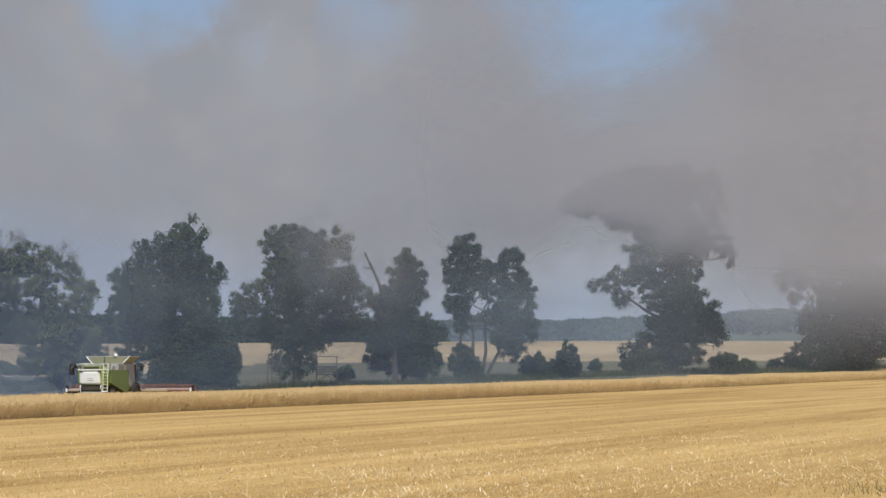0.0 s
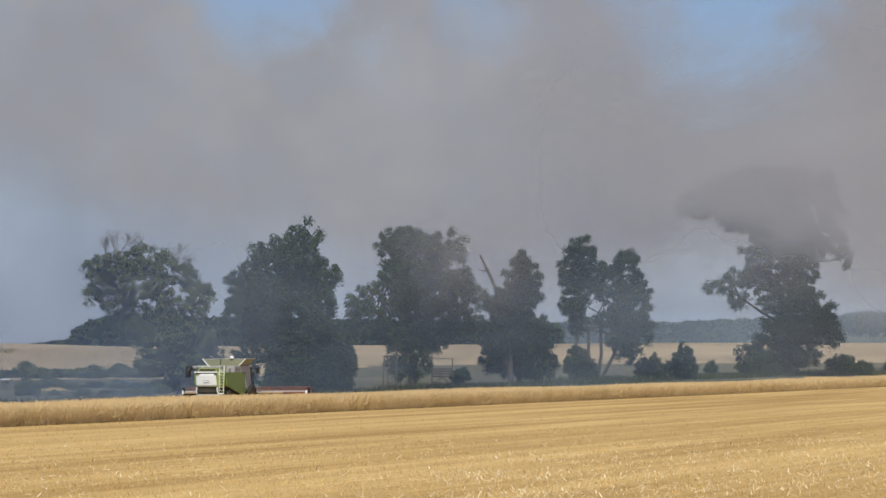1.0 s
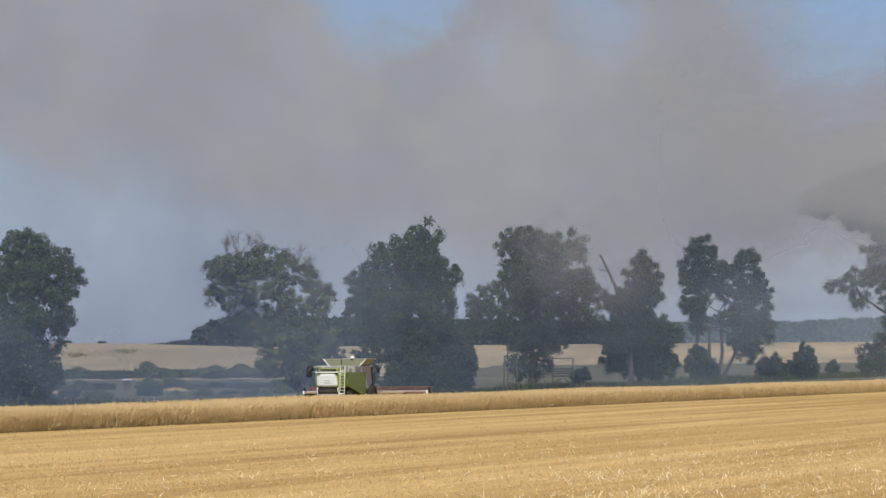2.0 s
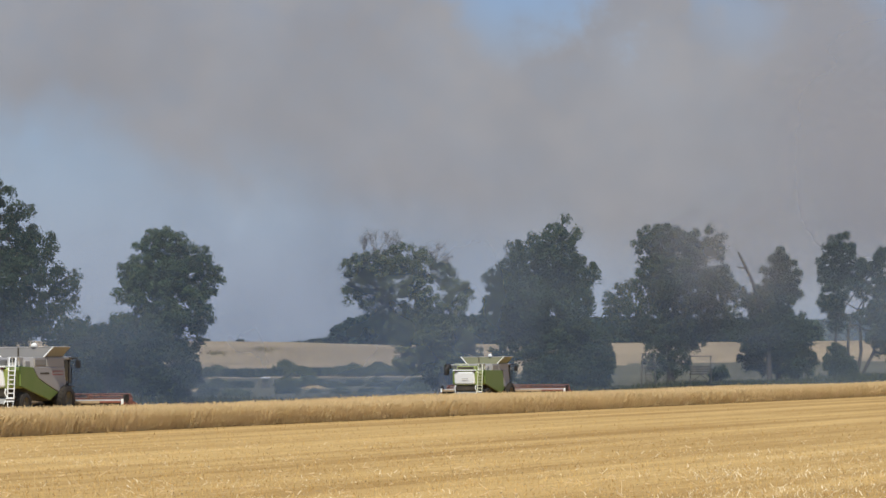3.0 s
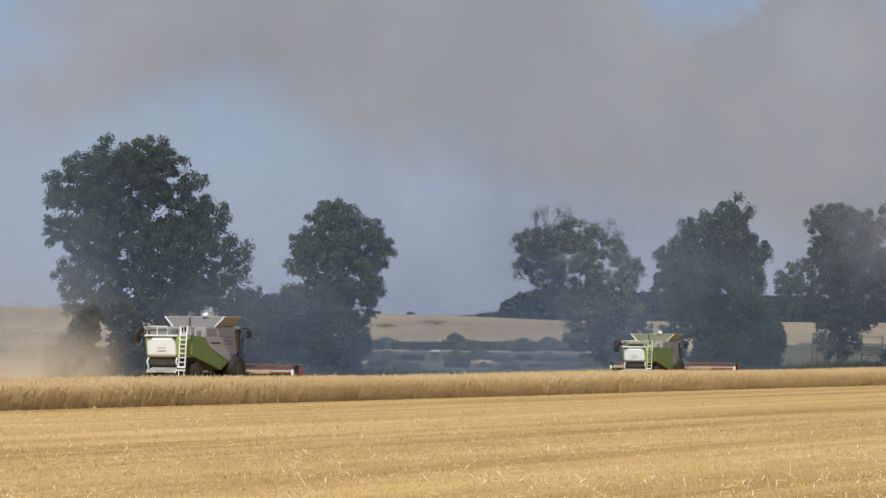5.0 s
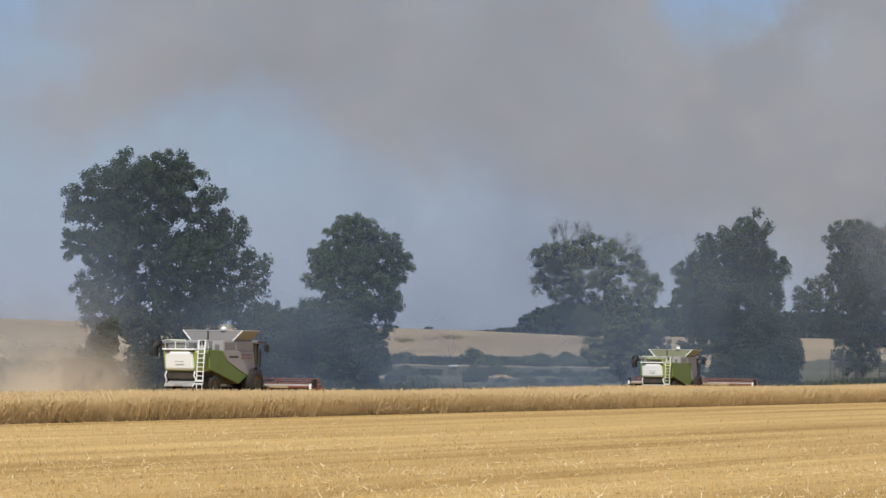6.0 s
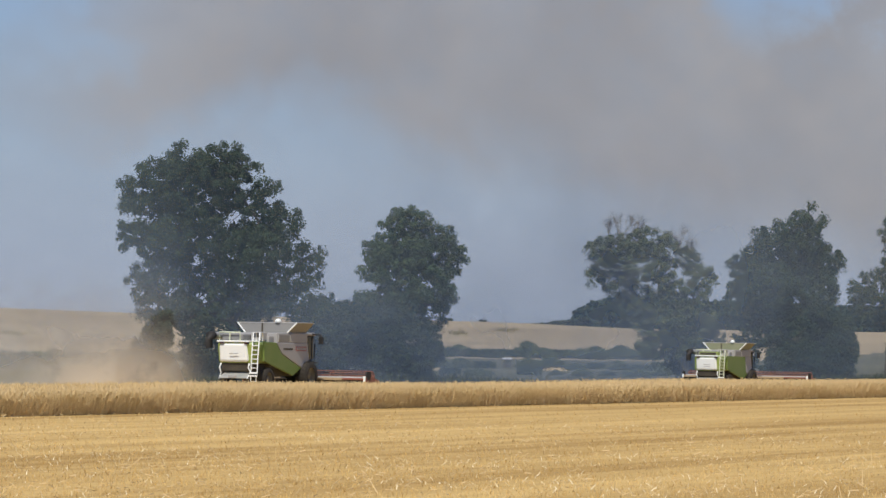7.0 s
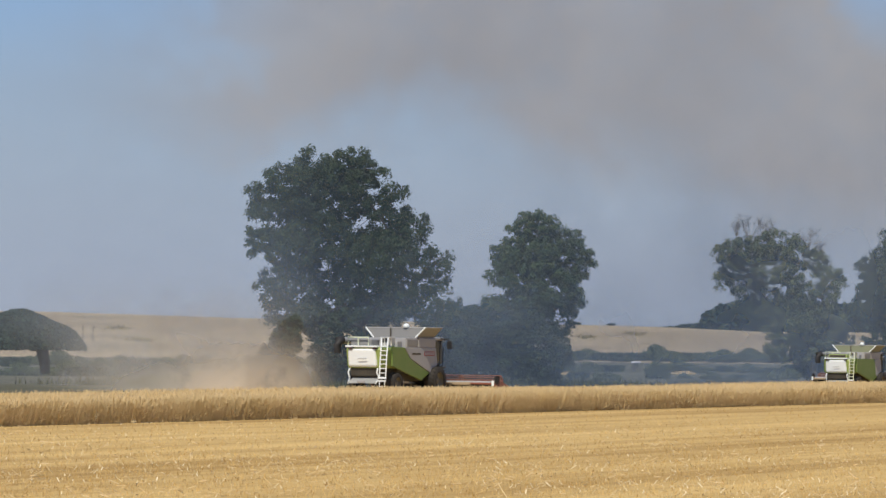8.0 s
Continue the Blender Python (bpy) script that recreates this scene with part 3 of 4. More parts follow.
DEADWOOD = material("dead_wood", (0.045, 0.04, 0.038), (0.10, 0.09, 0.08), scale=1.2, rough=0.9, stretch=(1, 1, 0.2), bump=0.02)
TWIG = material("dry_twig", (0.10, 0.09, 0.075), (0.2, 0.18, 0.15), scale=2, rough=0.9)
snag((404.2, 114.0, 0.35))


def dead_top(a, h, r, seed):
    """A tuft of fine bare twigs that stands above a crown."""
    rd = random.Random(seed)
    wood = []
    root = Vector((a, 0, h - r * 1.5))
    for _ in range(15):
        tip = Vector((a + rd.gauss(0, r * 0.75), rd.gauss(0, r * 0.5), h + rd.uniform(-0.3, 1.0) * r))
        mid = root.lerp(tip, 0.55) + Vector((rd.gauss(0, 0.2), 0, 0.1))
        wood.append(([root, mid, tip], [0.026, 0.018, 0.009]))
        for _ in range(6):
            s = mid.lerp(tip, rd.uniform(0.2, 1))
            wood.append(([s, s + Vector((rd.gauss(0, 0.35), rd.gauss(0, 0.3), rd.uniform(0.0, 0.5)))], [0.013, 0.008]))
    return tubes("dead_twigs", wood, TWIG, 4)


ash = bpy.data.objects["ash_tree"]
for k, (a, h, r) in enumerate([(-6.3, 15.4, 1.2), (-4.9, 15.2, 0.9), (-7.6, 14.9, 0.6), (-0.7, 14.0, 0.9), (0.5, 13.0, 0.6)]):
    tagged(part("dead_twigs", dead_top(a, h, r, 30 + k), TWIG, ash, "bare dead twigs above the crown"), kind="stuff")

SHRUBS = [
    ((442.5, 105.9, 0.55), [(-0.8, 1.3, 1.1, 1.3), (0.6, 1.6, 0.8, 1.5), (1.4, 0.9, 0.8, 0.9)], 1100), ((443.4, 101.9, 0.55), [(0, 1.7, 1.5, 1.8), (0.2, 3.0, 0.9, 1.5), (-1.1, 1.2, 1.0, 1.2), (1.0, 1.3, 0.9, 1.3)], 2200),
    ((458.8, 101.8, 0.6), [(0, 1.2, 0.7, 1.3), (0.6, 0.8, 0.5, 0.8)], 500), ((470.0, 97.5, 0.6), [(-1.9, 1.2, 1.3, 1.2), (0.4, 1.7, 1.6, 1.8), (1.8, 1.1, 1.2, 1.1)], 1700),
    ((591.9, 98.5, 0.6), [(-1.8, 0.9, 1.8, 1.1), (0.4, 1.4, 1.6, 1.5), (2.2, 0.8, 1.3, 0.9)], 1400), ((425.7, 111.1, 0.5), [(0, 2.0, 1.5, 2.0), (1.2, 1.2, 1.3, 1.3)], 1600),
    ((345.0, 119.2, -0.5), [(0, 2.0, 2.2, 2.0), (-2.2, 1.5, 1.7, 1.6)], 3000),
    ((259.9, 128.8, 0.0), [(-0.6, 3.0, 1.9, 2.8), (1.0, 4.2, 1.5, 1.7), (-1.6, 1.5, 1.4, 1.6)], 3600),
    ((262.0, 125.0, 0.0), [(0.4, 2.6, 2.4, 2.8), (2.3, 2.0, 2.0, 2.2), (0.6, 4.4, 1.7, 1.5)], 3800), ((218.1, 122.2, 0.0), [(0.2, 2.2, 1.0, 2.2), (-0.8, 1.2, 0.9, 1.3), (0.5, 3.5, 0.8, 1.2)], 1800),
    ((228.0, 123.0, 0.0), [(0, 1.7, 2.4, 1.8), (2.4, 2.0, 2.0, 1.9)], 2600), ((335.0, 121.5, -0.5), [(0, 2.6, 1.5, 2.2), (-1.6, 1.6, 1.3, 1.6)], 1800),
    ((330.0, 128.0, -0.3), [(2.2, 3.0, 2.4, 3.0), (4.0, 4.2, 2.0, 2.6)], 3200), ((352.0, 121.0, -0.4), [(3.6, 2.4, 1.8, 2.6), (1.6, 1.6, 1.5, 1.6)], 2600),
    ((372.0, 121.5, 0.0), [(-2.6, 3.4, 2.4, 3.4), (-4.6, 4.2, 1.8, 2.6)], 3200), ((398.0, 117.4, 0.3), [(0.0, 0.9, 0.8, 0.9), (-0.8, 0.6, 0.6, 0.6)], 700),
    ((263.0, 129.6, 0.0), [(0.4, 3.2, 2.2, 3.0), (-1.4, 4.4, 1.8, 2.0), (2.4, 2.8, 2.0, 2.6), (-2.6, 2.4, 1.6, 2.2)], 4200), ((249.0, 127.0, 0.0), [(1.4, 2.6, 2.0, 2.6), (3.0, 3.6, 1.6, 2.0)], 2600),
    ((505.0, 97.0, 0.6), [(4.0, 1.4, 2.4, 1.5), (6.6, 1.0, 1.8, 1.0)], 1600), ((562.0, 88.5, 0.6), [(-2.0, 2.4, 3.0, 2.6), (1.0, 1.8, 2.4, 2.0)], 2400),
]
for i, (at, lobes, count) in enumerate(SHRUBS):
    s = shrub("dense dark shrub in the tree row's undergrowth", at, lobes, LEAFDARK if i % 3 == 1 else LEAF, 40 + i, count * 4, 0.14)
    tagged(s, group="undergrowth shrubs")

# hedge bushes in the valley, two rows
HEDGE = [shrub("rounded dark green hedge bush in the valley", (380 + 9 * k, 240, 0.0), lobes, LEAF if k % 2 else LEAFDRY, 70 + k, 2200, 0.30, "hedge_bush", gap=-0.5)
         for k, lobes in enumerate([[(-2.0, 1.0, 2.2, 1.2), (1.0, 1.2, 2.6, 1.3), (3.6, 0.9, 1.8, 1.0)], [(-1.5, 1.0, 2.0, 1.1), (1.2, 0.9, 2.2, 1.0)], [(0, 1.5, 2.2, 1.6), (2.0, 1.0, 1.6, 1.1), (-2.2, 0.9, 1.6, 1.0)]])]
for h in HEDGE:
    tagged(h, group="hedge bushes")
rd = random.Random(21)
rows = [(b, 585 + rd.uniform(-8, 8), rd.uniform(0.58, 0.80)) for b in np.arange(20.9, 27.6, 0.27)]
rows += [(b, 520 + rd.uniform(-10, 10), rd.uniform(0.36, 0.58)) for b in np.arange(20.8, 27.2, 0.36) if abs(b - 23.65) > 0.3]
rows += [(b, 532 + rd.uniform(-8, 8), rd.uniform(0.44, 0.62)) for b in np.arange(28.5, 34.6, 0.33)]
rows += [(b, 450 + rd.uniform(-12, 12), rd.uniform(0.26, 0.46)) for b in np.arange(21.2, 27.2, 0.42) if abs(b - 23.65) > 0.25]
rows += [(32.35, 395, 0.6), (32.65, 398, 0.62), (33.0, 401, 0.5), (33.9, 400, 0.5), (33.4, 405, 0.5), (34.3, 402, 0.5), (31.45, 415, 0.8), (31.75, 418, 0.6), (31.1, 418, 0.62), (30.8, 420, 0.5), (30.4, 425, 0.45), (30.0, 425, 0.4), (29.6, 430, 0.45), (20.3, 560, 0.7), (21.85, 640, 0.62)]
for i, (b, d, s) in enumerate(rows):
    x, y = d * math.cos(radians(b)), d * math.sin(radians(b))
    m = turned(x, y, float(ground_z(x, y)) - 0.1) @ Matrix.Diagonal((s * rd.uniform(0.9, 1.15), s, s * rd.uniform(0.9, 1.15), 1))
    if abs(b - 31.45) < 0.01:
        m = m @ Matrix.Diagonal((1, 1, 1.2, 1))
    if i < 3:
        HEDGE[i].matrix_world = m
    else:
        c = copy_thing(HEDGE[rd.randrange(3)], Matrix())
        c.matrix_world = m
for b, s in ((25.05, 0.45), (24.95, 0.35), (24.6, 0.4), (24.05, 0.35), (22.85, 0.6)):
    d = 1000
    x, y = d * math.cos(radians(b)), d * math.sin(radians(b))
    c = copy_thing(HEDGE[1], Matrix())
    c.matrix_world = turned(x, y, float(ground_z(x, y)) - 0.1) @ Matrix.Diagonal((s, s, s, 1))
    tagged(c, "small lone bush on the field's crest")


def woodland(name, label, bearings, near, far, tops, crowns, mat, seed, size, per):
    """A wood seen from afar: very many crowns of leaf sprays on the hill."""
    rng = np.random.default_rng(seed)
    P = []
    for _ in range(crowns):
        b = rng.uniform(bearings[0], bearings[-1])
        d = rng.uniform(near, far)
        x, y = d * np.cos(np.radians(b)), d * np.sin(np.radians(b))
        g = float(ground_z(x, y))
        top = np.interp(b, bearings, tops) * rng.uniform(0.95, 1.02)
        r = min(rng.uniform(3.5, 6.0), max(1.2, (top - g) * 0.5))
        q = rng.normal(0, 1, (per, 3))
        q /= np.linalg.norm(q, axis=1)[:, None]
        q[:, 2] = np.abs(q[:, 2]) * 1.0 - rng.uniform(0, 1.4, per) * (rng.random(per) < 0.5)
        q *= rng.uniform(0.8, 1.06, per)[:, None]
        P.append(np.array([x, y, top - r]) + q * (r, r, r))
    p = np.concatenate(P)
    p[:, 2] = np.maximum(p[:, 2], ground_z(p[:, 0], p[:, 1]))
    n = len(p)
    u = rng.normal(0, 1, (n, 3))
    u /= np.linalg.norm(u, axis=1)[:, None]
    w = np.cross(u, rng.normal(0, 1, (n, 3)))
    w /= np.linalg.norm(w, axis=1)[:, None]
    s = (size * rng.uniform(0.6, 1.3, n))[:, None]
    v = np.stack([p - u * s, p + w * s * 0.7, p + u * s, p - w * s * 0.7], 1).reshape(-1, 3)
    tagged(new(name, mesh_of(name, v, np.arange(4 * n).reshape(n, 4), mat)), label, "wood", kind="stuff")


woodland("wooded_hill", "dark wood on a hill behind the ripe field", [15.0, 18.0, 20.6, 21.6, 22.1, 22.3, 22.44, 22.54, 22.8, 23.5], 1130, 1240, [15.5, 16.5, 17.8, 19.0, 18.0, 17.0, 15.4, 11.0, 10.2, 9.2], 440, LEAFDARK, 31, 0.8, 280)
woodland("far_forest", "far forest ridge in bluish haze", [2.0, 8.0, 9.5, 11.5, 13.3, 16.5], 2250, 2420, [30, 33, 33.5, 29.5, 27.6, 28.0], 760, LEAFDARK, 32, 2.0, 120)


def umbrella_tree(at):
    ob = new("umbrella_tree")
    ob.matrix_world = turned(*at)
    wood = [([(0.3, 0, -0.2), (0.25, 0, 0.8), (0.0, 0, 2.2)], [0.42, 0.5, 0.62])]
    rd2 = random.Random(9)
    for _ in range(14):
        tip = Vector((-2.4 + rd2.uniform(-4.5, 5.5), rd2.uniform(-4, 4), rd2.uniform(2.3, 3.4)))
        wood.append(([(0, 0, 1.9), Vector((0, 0, 2.2)).lerp(tip, 0.5) + Vector((0, 0, 0.3)), tip], [0.2, 0.12, 0.03]))
    part("trunk", tubes("trunk", wood, BARK), BARK, ob)
    rng = np.random.default_rng(9)
    n = 26000
    q = rng.uniform(-1, 1, (n * 2, 2))
    q = q[(q ** 2).sum(1) < 1][:n]
    r = np.sqrt((q ** 2).sum(1))
    top = 2.15 + (0.9 * (1 - r ** 9) + 2.45 * (1 - r ** 1.7)) * (1 + 0.05 * np.sin(q[:, 0] * 9))
    z = np.where(rng.random(len(q)) < 0.6, top, 2.1 + rng.random(len(q)) * np.maximum(top - 2.1, 0.1))
    p = np.column_stack([-2.6 + q[:, 0] * 6.6, q[:, 1] * 6.0, z + rng.normal(0, 0.06, len(q))])
    m = len(p)
    u = rng.normal(0, 1, (m, 3))
    u /= np.linalg.norm(u, axis=1)[:, None]
    w = np.cross(u, rng.normal(0, 1, (m, 3)))
    w /= np.linalg.norm(w, axis=1)[:, None]
    s = rng.uniform(0.12, 0.24, m)[:, None]
    v = np.stack([p - u * s, p + w * s * 0.6, p + u * s, p - w * s * 0.6], 1).reshape(-1, 3)
    part("crown", mesh_of("crown", v, np.arange(4 * m).reshape(m, 4), LEAFDARK), LEAFDARK, ob)
    tagged(ob, "low umbrella-shaped tree with a flat browsed underside", "tree")


umbrella_tree((276.6, 180.0, 0.0))


# ---- small structures ----
def box(x0, x1, y0, y1, z0, z1, bevel=0.03):
    bm = bmesh.new()
    bmesh.ops.create_cube(bm, size=1)
    for v in bm.verts:
        v.co = Vector(((x0 + x1) / 2 + v.co.x * (x1 - x0), (y0 + y1) / 2 + v.co.y * (y1 - y0), (z0 + z1) / 2 + v.co.z * (z1 - z0)))
    if bevel:
        bmesh.ops.bevel(bm, geom=bm.edges[:], offset=bevel, segments=2, affect="EDGES", profile=0.5)
    return bm


def slab(outline, y0, y1, bevel=0.02):
    """A plate cut to an outline in x and z, from y0 to y1."""
    bm = bmesh.new()
    a = [bm.verts.new((x, y0, z)) for x, z in outline]
    b = [bm.verts.new((x, y1, z)) for x, z in outline]
    bm.faces.new(a)
    bm.faces.new(b[::-1])
    for i in range(len(a)):
        j = (i + 1) % len(a)
        bm.faces.new((a[i], b[i], b[j], a[j]))
    bmesh.ops.recalc_face_normals(bm, faces=bm.faces[:])
    if bevel:
        bmesh.ops.bevel(bm, geom=bm.edges[:], offset=bevel, segments=2, affect="EDGES", profile=0.5)
    return bm


def pipe(name, runs, r, mat, parent, label="", sides=8):
    return part(name, tubes(name, [(p, [r] * len(p)) for p in runs], mat, sides), mat, parent, label)


OLDWOOD = material("weathered_wood", (0.06, 0.055, 0.048), (0.13, 0.12, 0.10), scale=2, rough=0.9, stretch=(1, 1, 0.2))
ROOF_WHITE = material("pale_sheet_roof", (0.62, 0.63, 0.64), (0.8, 0.8, 0.8), scale=1.5, rough=0.6)


def deer_stand(at):
    ob = new("deer_stand")
    ob.matrix_world = turned(*at)
    for x in (-0.6, 0.6):
        for y in (-0.6, 0.6):
            pipe("post", [[(x * 1.3, y * 1.3, -0.2), (x, y, 3.4)]], 0.07, OLDWOOD, ob)
    part("platform", box(-0.8, 0.8, -0.8, 0.8, 2.0, 2.1, 0.01), OLDWOOD, ob)
    part("seat_board", box(-0.7, 0.7, 0.2, 0.6, 2.5, 2.56, 0.01), OLDWOOD, ob)
    part("roof", box(-0.9, 0.9, -0.9, 0.9, 3.4, 3.48, 0.01), OLDWOOD, ob)
    for z in (2.55, 2.95):
        part("rail", box(-0.72, 0.72, -0.7, -0.64, z, z + 0.08, 0.01), OLDWOOD, ob)
    for k in range(6):
        part("rung", box(-0.3, 0.3, -1.4 + 0.1 * k, -1.34 + 0.1 * k, 0.3 + 0.3 * k, 0.36 + 0.3 * k, 0.01), OLDWOOD, ob)
    pipe("ladder_side", [[(-0.3, -1.45, -0.1), (-0.3, -0.8, 2.1)]], 0.04, OLDWOOD, ob)
    pipe("ladder_side", [[(0.3, -1.45, -0.1), (0.3, -0.8, 2.1)]], 0.04, OLDWOOD, ob)
    tagged(ob, "small weathered wooden hunting stand with a ladder", "hunting stand")


deer_stand((366.7, 116.2, 0.0))


def shooting_platform(at):
    """A raised open hunting platform with rails and a thin roof."""
    ob = new("hunting_platform")
    ob.matrix_world = turned(*at)
    for x in (-1.1, 1.1):
        for y in (-0.8, 0.8):
            pipe("post", [[(x * 1.04, y * 1.04, -0.3), (x, y, 3.0)]], 0.06, OLDWOOD, ob)
    part("platform", box(-1.25, 1.25, -0.95, 0.95, 1.05, 1.2, 0.02), OLDWOOD, ob)
    part("roof", box(-1.25, 1.25, -0.95, 0.95, 3.0, 3.08, 0.02), OLDWOOD, ob)
    for y in (-0.9, 0.86):
        for z in (1.3, 1.55, 1.8):
            part("rail_board", box(-1.15, 1.15, y, y + 0.04, z, z + 0.19, 0.01), OLDWOOD, ob)
    pipe("brace", [[(-1.1, -0.85, 0.2), (0.0, -0.85, 1.05)], ], 0.04, OLDWOOD, ob)
    pipe("brace", [[(1.1, -0.85, 0.2), (0.0, -0.85, 1.05)]], 0.04, OLDWOOD, ob)
    tagged(ob, "weathered wooden hunting platform with boarded rails", "hunting stand")


shooting_platform((379.0, 114.1, 0.1))


def hide(at):
    ob = new("raised_hide")
    ob.matrix_world = turned(*at)
    part("cabin", box(-0.55, 0.55, -0.6, 0.6, 0.15, 1.35, 0.03), OLDWOOD, ob)
    part("roof", box(-0.72, 0.66, -0.7, 0.7, 1.35, 1.55, 0.04), ROOF_WHITE, ob, "pale sheet-metal roof")
    part("window", box(-0.35, 0.35, -0.62, -0.58, 0.85, 1.15, 0.01), LEAFDARK, ob)
    for x in (-0.45, 0.45):
        for y in (-0.5, 0.5):
            pipe("post", [[(x, y, -0.3), (x, y, 0.2)]], 0.06, OLDWOOD, ob)
    tagged(ob, "little dark cabin with a pale roof among hedges", "hut")


hide((476.3, 208.6, float(ground_z(476.3, 208.6))))
for x, y, h in ((590.9, 375.2, 3.6), (592.0, 373.6, 3.2)):
    z = float(ground_z(x, y))
    ob = pipe("field_post", [[(0, 0, -0.3), (0.05, 0, h)]], 0.08, OLDWOOD, None)
    ob.location = (x, y, z)
    tagged(ob, "thin dark wooden post standing in the far field", "post", "field posts")


# ---- combine harvesters ----
def paint(name, colour, rough=0.45, dust=0.35):
    """Machine paint under a film of tan harvest dust."""
    return material(name, tuple(c * (1 - dust) + d * dust for c, d in zip(colour, (0.42, 0.34, 0.22))), colour, scale=0.8, rough=rough, grain=8, spec=0.45)


GREEN = paint("green_paint", (0.12, 0.19, 0.035), dust=0.12)
LIME = paint("lime_paint", (0.27, 0.36, 0.09), dust=0.2)
WHITE = paint("white_paint", (0.78, 0.81, 0.79), dust=0.04)
GREY = paint("grey_panel", (0.33, 0.33, 0.33), dust=0.12)
TANKGREY = paint("tank_grey", (0.40, 0.40, 0.38), dust=0.2)
STRIP = paint("pale_header_strip", (0.40, 0.30, 0.19), dust=0.3)
STEEL = material("galvanised_steel", (0.30, 0.33, 0.31), (0.52, 0.50, 0.47), scale=1.2, rough=0.55, metal=0.3)
RED = paint("red_paint", (0.22, 0.06, 0.04), dust=0.2)
BLACK = material("black_plastic", (0.012, 0.012, 0.013), (0.04, 0.038, 0.035), scale=1, rough=0.6)
CHASSIS = material("dark_chassis", (0.03, 0.028, 0.025), (0.10, 0.085, 0.06), scale=1, rough=0.8)
RUBBER = material("dusty_rubber", (0.022, 0.021, 0.020), (0.062, 0.054, 0.043), scale=2, rough=0.9, bump=0.02)
GLASS = material("tinted_glass", (0.015, 0.02, 0.022), (0.03, 0.036, 0.04), scale=1, rough=0.08, spec=0.6)
BADGE = paint("badge_red", (0.30, 0.07, 0.08), dust=0.2)
LENS = material("lamp_lens", (0.05, 0.015, 0.012), (0.10, 0.03, 0.025), scale=2, rough=0.25)
ORANGE = paint("orange_reel", (0.21, 0.075, 0.05), dust=0.2)
DULL = paint("dull_grey_sheet", (0.21, 0.21, 0.20), dust=0.08)
OLIVE = paint("olive_green_paint", (0.17, 0.19, 0.11), dust=0.2)
PALE = paint("pale_green_paint", (0.62, 0.66, 0.48), dust=0.08)
RIM = paint("rim_paint", (0.16, 0.15, 0.11), dust=0.3)


def lathe(profile, sides, axis="y"):
    """A turned body from (radius, along) pairs, about the y axis."""
    V, F = [], []
    for r, a in profile:
        for s in range(sides):
            w = 2 * math.pi * s / sides
            V.append((r * math.cos(w), a, r * math.sin(w)))
    k = len(profile)
    for i in range(k - 1):
        for s in range(sides):
            t = (s + 1) % sides
            F.append((i * sides + s, i * sides + t, (i + 1) * sides + t, (i + 1) * sides + s))
    return V, F


def wheel(x, y, r, w, parent):
    h = new("wheel")
    h.parent = parent
    h.location = (x, y, r)
    prof = [(r * 0.58, -w / 2), (r * 0.9, -w / 2), (r * 0.98, -w * 0.38), (r, 0), (r * 0.98, w * 0.38), (r * 0.9, w / 2), (r * 0.58, w / 2)]
    V, F = lathe(prof, 28)
    n0 = len(V)
    for s in range(22):
        a0 = 2 * math.pi * s / 22
        for side in (-1, 1):
            b = len(V)
            for da, yy in ((0, 0), (0.09, 0), (0.24, side * w * 0.48), (0.15, side * w * 0.48)):
                V.append((r * 1.035 * math.cos(a0 + da), yy, r * 1.035 * math.sin(a0 + da)))
            F.append((b, b + 1, b + 2, b + 3))
    part("tyre", mesh_of("tyre", V, F, RUBBER, True), RUBBER, h)
    V, F = lathe([(0.01, -w * 0.25), (r * 0.2, -w * 0.28), (r * 0.25, -w * 0.15), (r * 0.5, -w * 0.12), (r * 0.6, -w * 0.45), (r * 0.6, w * 0.45), (r * 0.5, w * 0.12), (0.01, w * 0.2)], 24)
    part("rim", mesh_of("rim", V, F, RIM, True), RIM, h)
    return h


